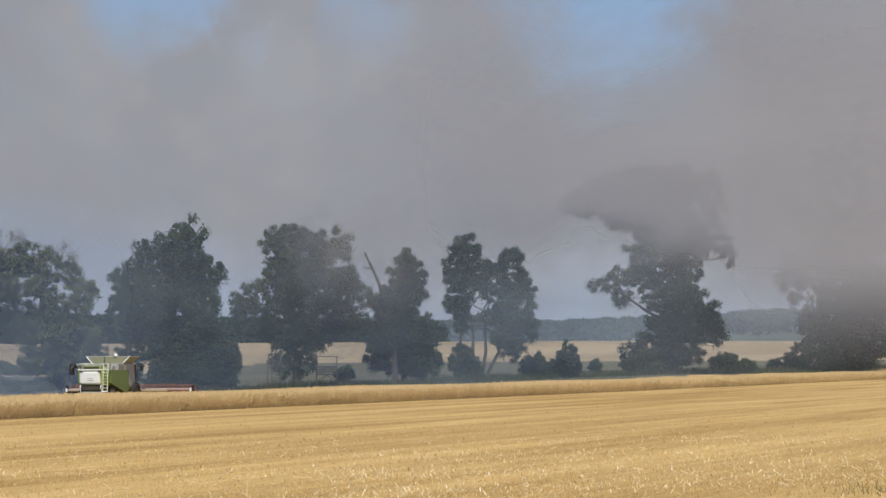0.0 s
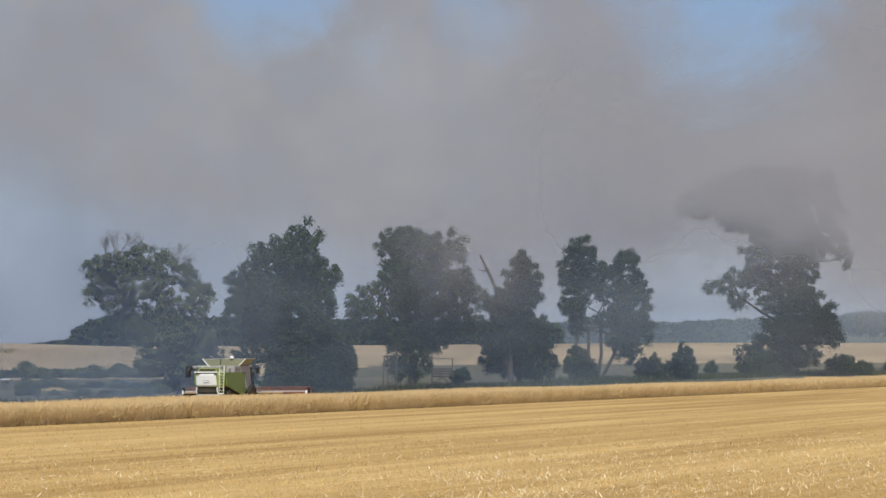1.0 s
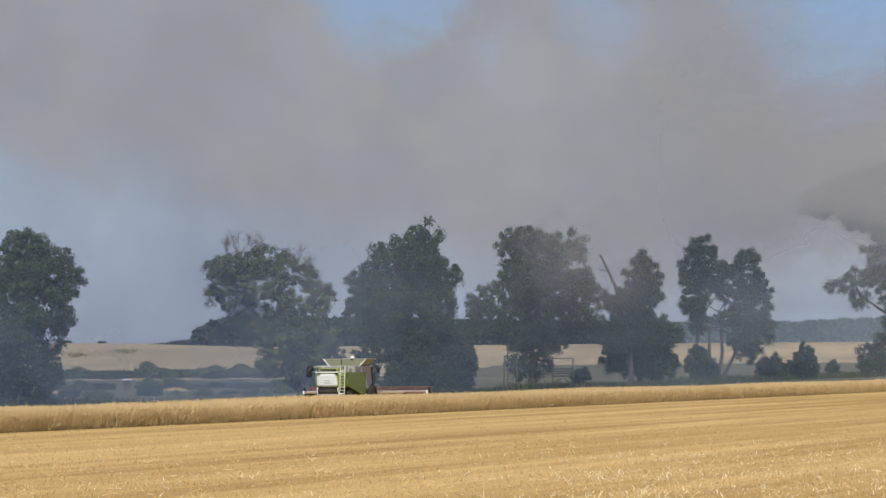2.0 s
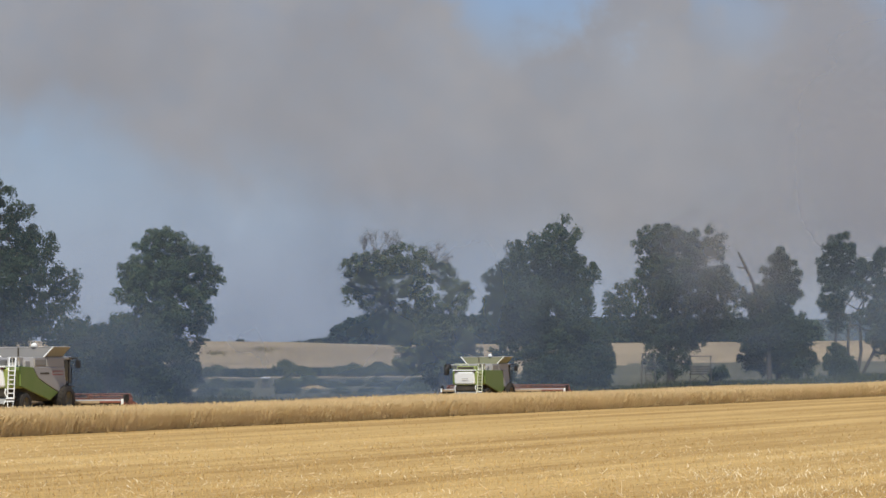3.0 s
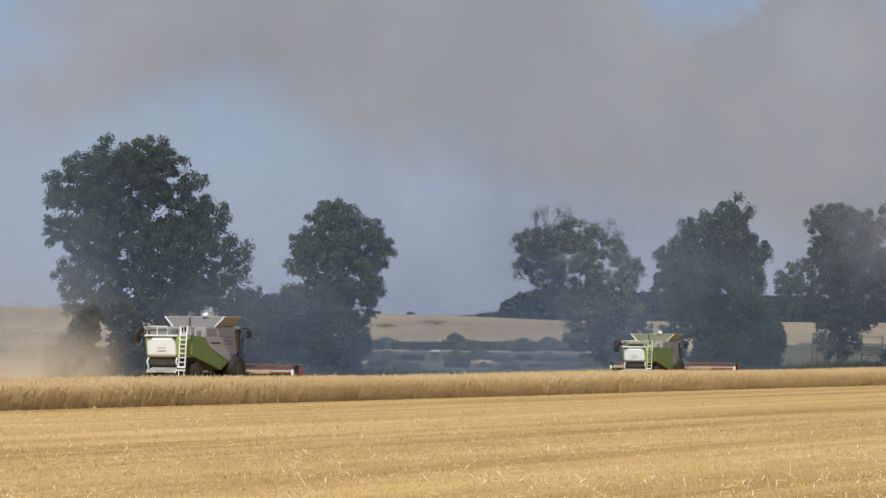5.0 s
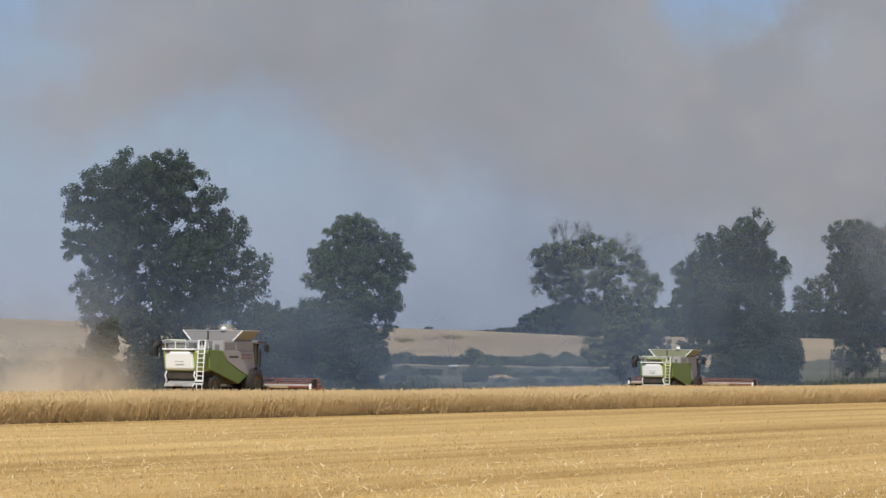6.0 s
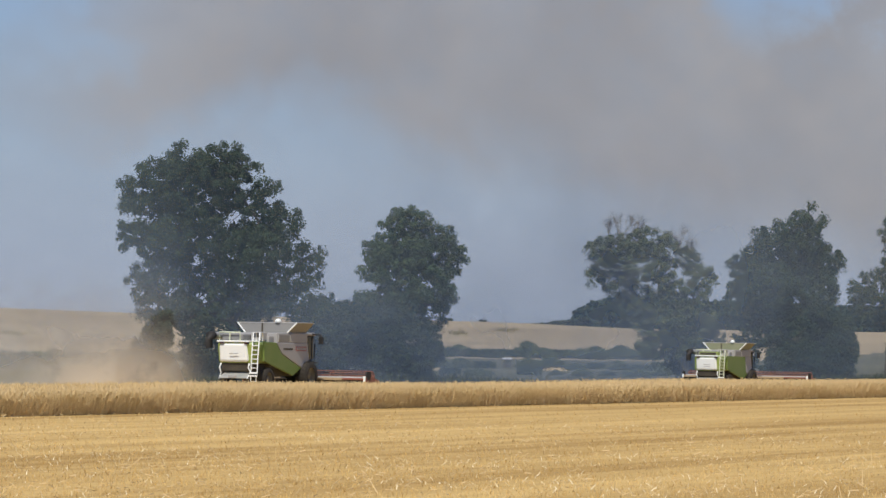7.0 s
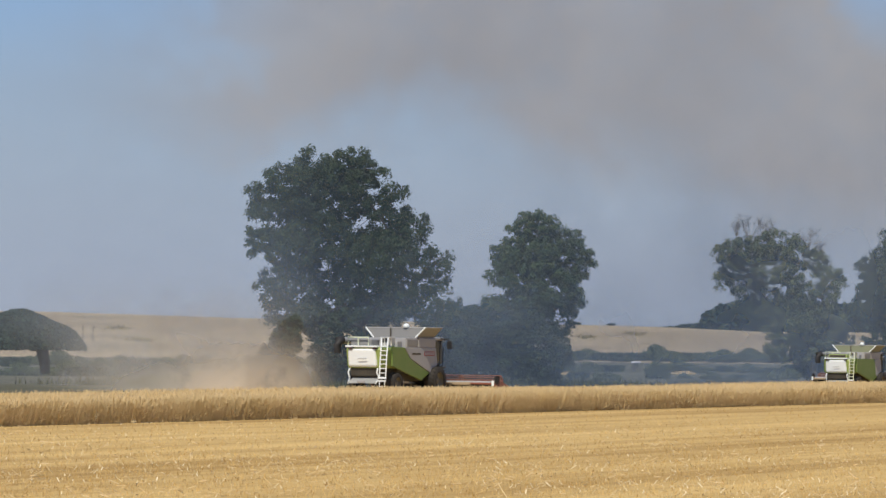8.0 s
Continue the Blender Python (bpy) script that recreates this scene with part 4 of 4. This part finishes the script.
def combine(label, at, heading, hood, cover, W, green_side, lift):
    """A combine seen from behind: x forward from the tail, y to its left."""
    ob = new("combine_harvester")
    ob.matrix_world = pose(*at, 0, 0, heading)
    # chassis and hidden works
    part("chassis", slab([(0.9, 0.95), (2.2, 0.75), (6.2, 0.75), (6.9, 1.1), (6.9, 2.6), (0.9, 2.6)], -1.05, 1.05, 0.04), CHASSIS, ob)
    part("axle", box(1.45, 1.75, -1.3, 1.3, 0.55, 0.8, 0.04), CHASSIS, ob)
    part("axle", box(5.9, 6.3, -1.4, 1.4, 0.7, 1.05, 0.05), CHASSIS, ob)
    # tail hood
    bm = box(0.05, 2.0, -1.15, 1.15, 1.45, 2.68, 0.16)
    for v in bm.verts:
        if v.co.x < 0.5 and v.co.z < 2:
            v.co.x += 0.22
    part("tail_hood", bm, hood, ob)
    panel = box(-0.05, 0.2, -0.82, 1.02, 1.55, 2.60, 0.12)
    for v in panel.verts:
        v.co.x += 0.2 * max(0, 2.1 - v.co.z) + 0.10 * v.co.y ** 2
    pn = part("rear_panel", panel, WHITE, ob, "white tail panel")
    part("badge", box(-0.065, -0.04, -0.28, 0.28, 1.99, 2.04, 0.005), GREY, pn)
    for y in (-0.78, 0.78):
        tl = part("tail_lamp", box(-0.06, 0.1, y - 0.14, y + 0.14, 2.56, 2.66, 0.03), BLACK, ob)
        part("lens", box(-0.075, -0.06, y - 0.09, y + 0.09, 2.58, 2.64, 0.005), LENS, tl)
    part("top_sill", box(-0.02, 2.0, -0.95, 1.12, 2.66, 2.76, 0.03), WHITE, ob)
    if green_side:
        gr = part("grille", box(0.12, 0.9, -0.85, 0.75, 2.74, 3.06, 0.06), hood, ob)
        part("mesh_panel", box(0.09, 0.12, -0.75, 0.65, 2.80, 3.0, 0.01), CHASSIS, gr)
    # straw chopper and its deflector arms
    part("chopper", slab([(0.35, 1.05), (1.2, 0.8), (1.6, 1.5), (0.3, 1.5)], -0.95, 0.95, 0.04), CHASSIS, ob)
    part("spreader_plate", slab([(-0.15, 0.62), (0.75, 0.95), (0.75, 1.02), (-0.15, 0.68)], -0.9, 0.9, 0.01), STEEL, ob)
    for y in (-0.9, 0.9):
        pipe("deflector_arm", [[(0.15, y, 1.46), (0.0, y * 1.02, 1.25), (0.25, y * 1.05, 0.95), (-0.1, y * 0.98, 0.62)]], 0.045, WHITE, ob)
    part("number_board", box(-0.18, -0.13, -0.26, 0.26, 0.66, 0.80, 0.01), GREY, ob)
    # sides
    for y in (-1, 1):
        a, b = sorted((y * 1.34, y * 1.46))
        if green_side:
            low = [(0.87, 2.72), (4.9, 2.68), (5.1, 1.33), (5.44, 1.22), (4.4, 0.78), (0.87, 1.6)]
            high = [(4.93, 2.68), (6.2, 2.64), (6.4, 1.7), (5.5, 1.25), (5.13, 1.36)]
        else:
            low = [(0.87, 2.72), (2.35, 2.67), (2.6, 2.42), (3.03, 2.02), (4.1, 1.65), (5.1, 1.33), (5.44, 1.22), (4.4, 0.78), (0.87, 1.6)]
            high = [(2.38, 2.67), (6.2, 2.64), (6.4, 1.7), (5.5, 1.25), (5.12, 1.36), (4.12, 1.68), (3.05, 2.05), (2.62, 2.45)]
        part("side_panel", slab(low, a, b, 0.04), GREEN, ob, "green lower side panel")
        up = part("upper_panel", slab(high, a, b, 0.03), GREY, ob, "grey-white upper side panel")
        c, d = (a - 0.012, a) if y < 0 else (b, b + 0.012)
        if green_side:
            continue
        part("badge", box(4.7, 6.0, c, d, 2.20, 2.46, 0.004), BADGE, up)
        for k in range(5):
            e, f = (c - 0.006, c) if y < 0 else (d, d + 0.006)
            part("badge_bar", box(4.78 + 0.24 * k, 4.96 + 0.24 * k, e, f, 2.25, 2.41, 0.002), GREY, up)
        part("badge", box(3.2, 4.3, c, d, 2.26, 2.36, 0.004), CHASSIS, up)
    # engine deck and grain tank
    part("engine_deck", box(1.9, 2.5, -1.2, 1.2, 2.58, 3.05, 0.06), GREY, ob)
    part("grain_tank", slab([(2.5, 2.5), (6.2, 2.5), (6.25, 3.25), (2.5, 3.22)], -1.42, 1.42, 0.05), GREY, ob)
    tw = part("tank_window", box(2.62, 4.0, -1.45, -1.42, 2.76, 3.10, 0.01), DULL, ob, "dusty tank window")
    for x in (2.56, 3.98):
        part("window_bar", box(x, x + 0.06, -1.47, -1.43, 2.70, 3.16, 0.01), TANKGREY, tw)
    part("side_frame", box(4.1, 6.15, -1.45, -1.42, 2.70, 3.20, 0.01), GREY, ob)
    lo = [(3.9, -1.36), (6.1, -1.36), (6.1, 1.36), (3.9, 1.36)]
    hi = [(4.0, -1.9), (6.1, -1.9), (6.1, 1.9), (4.0, 1.9)]
    for i in range(4):
        j = (i + 1) % 4
        bm = bmesh.new()
        q = [Vector((*lo[i], 3.24)), Vector((*lo[j], 3.24)), Vector((*hi[j], 3.80)), Vector((*hi[i], 3.80))]
        nrm = (q[1] - q[0]).cross(q[3] - q[0]).normalized() * 0.04
        vs = [bm.verts.new(p) for p in q] + [bm.verts.new(p - nrm) for p in q]
        for f in ((0, 1, 2, 3), (7, 6, 5, 4), (0, 4, 5, 1), (1, 5, 6, 2), (2, 6, 7, 3), (3, 7, 4, 0)):
            bm.faces.new([vs[k] for k in f])
        part("tank_cover", bm, cover, ob)
        pipe("cover_rim", [[(*hi[i], 3.81), (*hi[j], 3.81)]], 0.024, TANKGREY, ob)
    for x, y, x1, y1 in ((3.82, -1.36, 3.92, -1.93), (3.82, 1.36, 3.92, 1.93)):
        part("cover_strut", tubes("cover_strut", [([(x, y, 3.24), (x1, y1, 3.82)], [0.05, 0.05])], WHITE, 4), WHITE, ob, "white corner strut")
    part("cross_rib", box(3.83, 3.88, 0.25, 0.33, 3.22, 3.78, 0.01), CHASSIS, ob)
    # satellite dome on its mast
    V, F = lathe([(0.001, 0.24), (0.10, 0.22), (0.17, 0.14), (0.18, 0.04), (0.14, 0.0)], 18)
    V = [(x, z, y) for x, y, z in V]
    dome = part("dome", mesh_of("dome", V, F, WHITE, True), WHITE, ob, "small white receiver dome")
    dome.location = (4.02, -0.65, 3.81)
    # rear platform rails, ladder
    pipe("handrail", [[(0.3, -0.2, 2.74), (0.3, -0.2, 3.22), (0.3, 1.1, 3.22), (0.3, 1.1, 2.74)], [(0.3, 1.1, 3.22), (1.8, 1.2, 3.22), (1.8, 1.2, 2.7)], [(0.3, 0.45, 2.74), (0.3, 0.45, 3.22)]], 0.04, PALE, ob)
    part("engine_cover", box(0.45, 1.9, -0.3, 1.05, 2.745, 3.12, 0.08), DULL, ob, "dull grey engine cover")
    intake = part("air_intake", box(1.2, 2.0, -1.05, -0.4, 2.74, 3.26, 0.06), TANKGREY, ob)
    part("intake_screen", box(1.165, 1.2, -0.98, -0.62, 2.95, 3.20, 0.015), BLACK, intake, "black round-cornered intake screen")
    lad = new("ladder")
    lad.parent = ob
    for y in (-1.52, -1.12):
        pipe("side_rail", [[(-0.08, y, 0.75), (0.02, y, 2.0), (0.18, y, 3.2), (0.5, y, 3.2), (0.55, y, 2.75)]], 0.036, WHITE if not green_side else PALE, lad)
    for k in range(8):
        part("rung", box(-0.12 + 0.022 * k, 0.04 + 0.022 * k, -1.52, -1.12, 0.95 + 0.25 * k, 1.0 + 0.25 * k, 0.01), WHITE if not green_side else PALE, lad)
    pipe("folding_step", [[(-0.1, -1.50, 0.8), (-0.12, -1.48, 0.45), (-0.12, -1.16, 0.45), (-0.1, -1.14, 0.8)]], 0.03, WHITE, lad)
    for y in (-1.44, -1.18):
        for k in range(3):
            part("warning_board", slab([(-0.16, 0.74 + 0.08 * k), (-0.14, 0.74 + 0.08 * k), (-0.14, 0.82 + 0.08 * k), (-0.16, 0.82 + 0.08 * k)], y - 0.125, y + 0.125, 0), WHITE if k != 1 else BLACK, lad)
    # unloading auger, folded along the far side
    pipe("auger_tube", [[(5.6, 1.62, 2.95), (2.5, 1.62, 3.0), (0.45, 1.64, 3.05)]], 0.19, STEEL, ob, "grey unloading auger tube", 14)
    part("auger_spout", tubes("auger_spout", [([(0.55, 1.64, 3.06), (0.2, 1.65, 3.02), (0.05, 1.65, 2.75), (0.05, 1.65, 2.3)], [0.23, 0.26, 0.23, 0.20])], BLACK, 12), BLACK, ob, "black rubber spout")
    # cab
    cab = part("cab", slab([(6.35, 1.75), (7.5, 1.75), (7.95, 2.3), (7.8, 3.1), (6.4, 3.1)], -0.95, 0.95, 0.06), GLASS, ob, "dark glazed cab")
    part("roof", slab([(6.3, 3.1), (8.1, 3.08), (7.95, 3.26), (6.4, 3.28)], -1.02, 1.02, 0.05), GREY, cab)
    for x, y in ((6.4, -0.97), (6.4, 0.97), (7.75, -0.97), (7.75, 0.97)):
        pipe("pillar", [[(x, y, 1.75), (x, y, 3.12)]], 0.05, CHASSIS, cab)
    part("cab_floor", box(6.3, 7.6, -1.0, 1.0, 1.55, 1.75, 0.04), CHASSIS, cab)
    for y in (-1, 1):
        pipe("mirror_arm", [[(7.6, y * 1.0, 3.2), (7.8, y * 1.45, 3.15), (7.8, y * 1.5, 3.0)]], 0.045, BLACK, ob)
        part("mirror", box(7.72, 7.88, y * 1.5 - 0.14, y * 1.5 + 0.14, 2.6, 3.06, 0.04), BLACK, ob)
    pipe("step_rail", [[(6.9, -1.3, 0.8), (6.9, -1.35, 2.6), (7.3, -1.35, 2.7), (7.3, -1.3, 1.6)]], 0.03, BLACK, ob)
    part("cab_platform", box(6.45, 7.4, -1.5, -0.95, 1.5, 1.58, 0.02), CHASSIS, ob)
    wheel(1.6, -1.2, 0.62, 0.5, ob), wheel(1.6, 1.2, 0.62, 0.5, ob)
    wheel(6.15, -1.42, 0.80, 0.7, ob), wheel(6.15, 1.42, 0.80, 0.7, ob)
    # feeder house and header
    part("feeder_house", slab([(6.4, 1.0), (7.0, 1.5), (8.8, 0.85), (8.6, 0.35)], -0.75, 0.75, 0.04), CHASSIS, ob)
    hd = new("header")
    hd.parent = ob
    hd.location.z = lift
    part("back_wall", slab([(8.65, 0.2), (8.8, 0.2), (8.84, 0.56), (8.7, 0.58)], -W, W, 0.02), CHASSIS, hd)
    part("top_beam", box(8.62, 8.84, -W, W, 0.56, 0.68, 0.03), RED, hd)
    part("beam_cover", box(8.57, 8.61, -W * 0.62, W, 0.54, 0.69, 0.01), STRIP, hd, "pale dusty beam cover")
    part("trough", slab([(8.8, 0.15), (10.1, 0.1), (10.1, 0.17), (8.8, 0.3)], -W, W, 0.01), STEEL, hd)
    V, F = lathe([(0.26, -W), (0.26, W)], 16)
    au = part("feed_auger", mesh_of("feed_auger", V, F, STEEL, True), STEEL, hd)
    au.location = (9.2, 0, 0.5)
    for y in (-W, W):
        a, b = sorted((y, y + math.copysign(0.10, y)))
        part("end_divider", slab([(8.6, 0.15), (8.6, 0.72), (9.3, 0.75), (10.2, 0.55), (11.1, 0.12), (10.1, 0.1)], a, b, 0.02), RED, hd)
        part("marker_plate", slab([(8.44, 0.48), (8.48, 0.48), (8.52, 0.80), (8.48, 0.80)], y - 0.07, y + 0.07, 0), WHITE, hd, "white marker plate")
        part("drive_guard", box(8.6, 9.1, min(y, y * 1.03), max(y, y * 1.03), 0.5, 1.06, 0.12), BLACK, hd)
    reel = new("reel")
    reel.parent = ob
    reel.location.z = lift
    cx, cz, rr = 9.7, 0.72, 0.36
    for k in range(6):
        w = 2 * math.pi * k / 6 + 0.3
        x, z = cx + rr * math.cos(w), cz + rr * math.sin(w)
        pipe("reel_bar", [[(x, -W + 0.1, z), (x, W - 0.1, z)]], 0.03, ORANGE, reel)
        tines = []
        for t in range(int(W * 4.5)):
            yy = -W + 0.2 + t * 0.44
            tines.append([(x, yy, z), (x + 0.05, yy, z - 0.24)])
        tagged(pipe("tines", tines, 0.012, ORANGE, reel, sides=4), kind="stuff")
    for y in (-W + 0.12, -W * 0.33, W * 0.33, W - 0.12):
        rim_pts = [(cx + rr * math.cos(2 * math.pi * k / 6 + 0.3), y, cz + rr * math.sin(2 * math.pi * k / 6 + 0.3)) for k in range(7)]
        pipe("reel_spider", [[(cx, y, cz), p] for p in rim_pts[:6]] + [rim_pts], 0.028, ORANGE, reel, sides=5)
    pipe("reel_shaft", [[(cx, -W, cz), (cx, W, cz)]], 0.07, ORANGE, reel)
    for y in (-W, 0.0, W):
        pipe("reel_arm", [[(8.75, y, 0.66), (cx, y, cz)]], 0.05, RED, reel)
    return tagged(ob, label, "combine harvester")


combine("green and white combine harvester with open grain tank, dusty", (179.7, 95.5, -0.10), -0.5, LIME, DULL, 4.0, False, 0.0)
combine("lime green combine harvester with green tank covers, farther off", (279.1, 104.3, -0.70), -1.5, LIME, OLIVE, 5.6, True, 0.35)


# ---- drifting smoke and dust ----
def veil(name, label, path, height, dark, light, peak, seed, u_fade, v_fade, scale, lo, hi, v_low=None, stretch=(1, 1, 1), billow=2.0, category="smoke"):
    """A thin rolling curtain of smoke along a path; it thins out at its ends and at its top."""
    pts = np.asarray(path, float)
    seg = np.concatenate([[0], np.cumsum(np.hypot(*np.diff(pts, axis=0).T))])
    n, k = 120, 40
    s = np.linspace(0, seg[-1], n)
    X, Y = np.interp(s, seg, pts[:, 0]), np.interp(s, seg, pts[:, 1])
    V = []
    for i in range(n):
        for j in range(k):
            h = height * (j / (k - 1)) ** 1.4
            w = billow * noise.noise(Vector((s[i] * 0.02 + seed, h * 0.05, seed)))
            V.append((X[i] + w * 0.3, Y[i] + w, h - 0.4 + float(ground_z(X[i], Y[i]))))
    i, j = np.meshgrid(np.arange(n - 1), np.arange(k - 1), indexing="ij")
    F = np.stack([i * k + j, (i + 1) * k + j, (i + 1) * k + j + 1, i * k + j + 1], -1).reshape(-1, 4)
    m = bpy.data.materials.new(name)
    m.use_nodes = True
    N, L = m.node_tree.nodes, m.node_tree.links
    N.clear()
    me = mesh_of(name, V, F, m, True)
    uv = me.uv_layers.new(name="along_up")
    idx = F.ravel()
    uv.data.foreach_set("uv", np.stack([(idx // k) / (n - 1), ((idx % k) / (k - 1)) ** 1.4], -1).astype(np.float32).ravel())
    um = N.new("ShaderNodeUVMap")
    um.uv_map = "along_up"
    sp = N.new("ShaderNodeSeparateXYZ")
    L.new(um.outputs[0], sp.inputs[0])

    def rng_(src, a, b):
        q = N.new("ShaderNodeMapRange")
        q.interpolation_type = "SMOOTHSTEP"
        L.new(src, q.inputs[0])
        q.inputs[1].default_value, q.inputs[2].default_value = a, b
        return q.outputs[0]

    def mul(a, b):
        q = N.new("ShaderNodeMath")
        q.operation = "MULTIPLY"
        for t, v in enumerate((a, b)):
            if isinstance(v, float):
                q.inputs[t].default_value = v
            else:
                L.new(v, q.inputs[t])
        return q.outputs[0]

    co = N.new("ShaderNodeTexCoord")
    mp = N.new("ShaderNodeMapping")
    mp.inputs["Scale"].default_value = stretch
    mp.inputs["Location"].default_value = (seed * 3.7, seed * 1.3, seed)
    L.new(co.outputs["Object"], mp.inputs[0])
    ns = N.new("ShaderNodeTexNoise")
    ns.inputs["Scale"].default_value, ns.inputs["Detail"].default_value, ns.inputs["Roughness"].default_value = scale, 4, 0.5
    ns.inputs["Distortion"].default_value = 0.25
    L.new(mp.outputs[0], ns.inputs["Vector"])
    a = mul(rng_(ns.outputs[0], lo, hi), peak)
    a = mul(a, mul(rng_(sp.outputs[0], u_fade[0], u_fade[1]), rng_(sp.outputs[0], u_fade[3], u_fade[2])))
    a = mul(a, rng_(sp.outputs[1], v_fade[1], v_fade[0]))
    if v_low:
        a = mul(a, rng_(sp.outputs[1], *v_low))
    mixc = N.new("ShaderNodeMix")
    mixc.data_type = "RGBA"
    L.new(ns.outputs[0], mixc.inputs[0])
    mixc.inputs[6].default_value, mixc.inputs[7].default_value = (*dark, 1), (*light, 1)
    df, tl, tr = N.new("ShaderNodeBsdfDiffuse"), N.new("ShaderNodeBsdfTranslucent"), N.new("ShaderNodeBsdfTransparent")
    L.new(mixc.outputs[2], df.inputs[0])
    L.new(mixc.outputs[2], tl.inputs[0])
    half, over, out = N.new("ShaderNodeMixShader"), N.new("ShaderNodeMixShader"), N.new("ShaderNodeOutputMaterial")
    half.inputs[0].default_value = 0.4
    L.new(df.outputs[0], half.inputs[1])
    L.new(tl.outputs[0], half.inputs[2])
    L.new(a, over.inputs[0])
    L.new(tr.outputs[0], over.inputs[1])
    L.new(half.outputs[0], over.inputs[2])
    L.new(over.outputs[0], out.inputs[0])
    tagged(new(name, me), label, category, kind="stuff")


SMOKE_A, SMOKE_B = (0.45, 0.565, 0.69), (0.56, 0.665, 0.79)
veil("smoke_haze", "thin bluish-grey smoke drifting before the tree row", [(200, 114), (260, 116), (330, 117), (390, 107), (425, 98), (446, 82), (458, 62), (464, 36)], 34, SMOKE_A, SMOKE_B, 0.50, 2.0,
     (0.0, 0.22, 0.68, 0.94), (0.25, 1.0), 0.07, 0.05, 0.92, stretch=(0.3, 0.3, 0.8))
veil("low_smoke", "low grey smoke lying along the undergrowth", [(196, 110), (260, 112), (330, 113), (400, 103), (432, 92), (450, 74), (460, 44)], 9, SMOKE_A, SMOKE_B, 0.28, 5.0,
     (0.0, 0.2, 0.66, 0.95), (0.2, 1.0), 0.13, 0.35, 0.75, stretch=(0.3, 0.3, 1.5))
PLUME_A, PLUME_B = (0.355, 0.362, 0.392), (0.445, 0.45, 0.475)
veil("smoke_plume", "dense grey smoke rolling before the tallest trees", [(449, 134), (461, 103), (467, 84), (470, 62), (471, 38)], 62, PLUME_A, PLUME_B, 0.90, 7.0,
     (0.0, 0.24, 0.98, 1.0), (0.5, 1.0), 0.055, 0.12, 0.50, v_low=(0.13, 0.34), billow=1.5, stretch=(1, 0.7, 1.3))
veil("smoke_plume", "dense grey smoke rolling before the tallest trees", [(548, 112), (556, 88), (560, 40)], 72, PLUME_A, PLUME_B, 0.84, 11.0,
     (0.05, 0.26, 0.98, 1.0), (0.5, 1.0), 0.045, 0.08, 0.52, v_low=(-0.03, 0.28), billow=1.5, stretch=(1, 0.7, 1.2))
veil("smoke_wisp", "pale wisp of smoke before the broad-topped tree", [(360, 121), (366, 113), (371, 103), (374, 95)], 24, PLUME_A, PLUME_B, 0.5, 23.0,
     (0.0, 0.35, 0.5, 0.95), (0.6, 1.0), 0.10, 0.2, 0.6, v_low=(0.25, 0.55), billow=1)
veil("valley_haze", "thin bluish smoke lying in the valley before the hedges", [(384, 112), (372, 140), (356, 176), (330, 226), (300, 262)], 8, SMOKE_A, SMOKE_B, 0.14, 29.0,
     (0.0, 0.2, 0.8, 1.0), (0.3, 1.0), 0.06, 0.1, 0.7, stretch=(0.4, 0.4, 1.2))
# a see-through blue sheet paints the air's distance haze over the forest
veil("far_haze", "thin sheet tinted blue as distance haze before the far forest", [(1700, -200), (1640, 300), (1500, 750), (1350, 1050)], 90, (0.50, 0.60, 0.72), (0.56, 0.66, 0.78), 0.28, 3.0,
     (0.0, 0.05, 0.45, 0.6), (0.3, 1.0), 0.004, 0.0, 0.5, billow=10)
DUST_A, DUST_B = (0.54, 0.475, 0.38), (0.68, 0.60, 0.485)
veil("dust_cloud", "tan chaff dust hanging behind the combine harvester", [(190, 101.5), (176, 107), (158, 135)], 8.0, DUST_A, DUST_B, 0.84, 4.0,
     (0.0, 0.2, 0.14, 0.5), (0.05, 0.9), 0.3, 0.12, 0.58, billow=1, category="dust", stretch=(1, 1, 1.3))
veil("dust_cloud", "dense low tan dust blown out over the wheat at the combine's tail", [(182.5, 98.6), (176, 101), (170, 108), (158, 126)], 4.8, (0.70, 0.61, 0.47), (0.84, 0.74, 0.58), 1.0, 21.0,
     (0.0, 0.12, 0.2, 0.5), (0.0, 0.85), 0.4, 0.10, 0.55, billow=0.5, category="dust", stretch=(1, 1, 1.3))
veil("dust_cloud", "tan chaff dust hanging behind the combine harvester", [(202, 106), (192, 124), (174, 156)], 11.0, (0.46, 0.445, 0.43), (0.56, 0.54, 0.52), 0.58, 9.0,
     (0.0, 0.25, 0.2, 0.66), (0.05, 0.9), 0.18, 0.25, 0.65, billow=1, category="dust", stretch=(1, 1, 1.2))
veil("smoke_haze", "thin grey smoke drifting across the large poplar", [(175, 155), (199, 133), (219, 120.5), (242, 115), (330, 116)], 30, SMOKE_A, SMOKE_B, 0.30, 17.0,
     (0.0, 0.3, 0.6, 1.0), (0.3, 1.0), 0.10, 0.25, 0.75, billow=1, stretch=(0.4, 0.4, 0.9))
veil("smoke_haze", "thin grey smoke behind the harvester at the tree's foot", [(205, 118), (235, 119), (262, 118)], 9.0, SMOKE_A, SMOKE_B, 0.20, 13.0,
     (0.0, 0.35, 0.5, 1.0), (0.1, 1.0), 0.2, 0.3, 0.7, billow=1, stretch=(0.4, 0.4, 1))
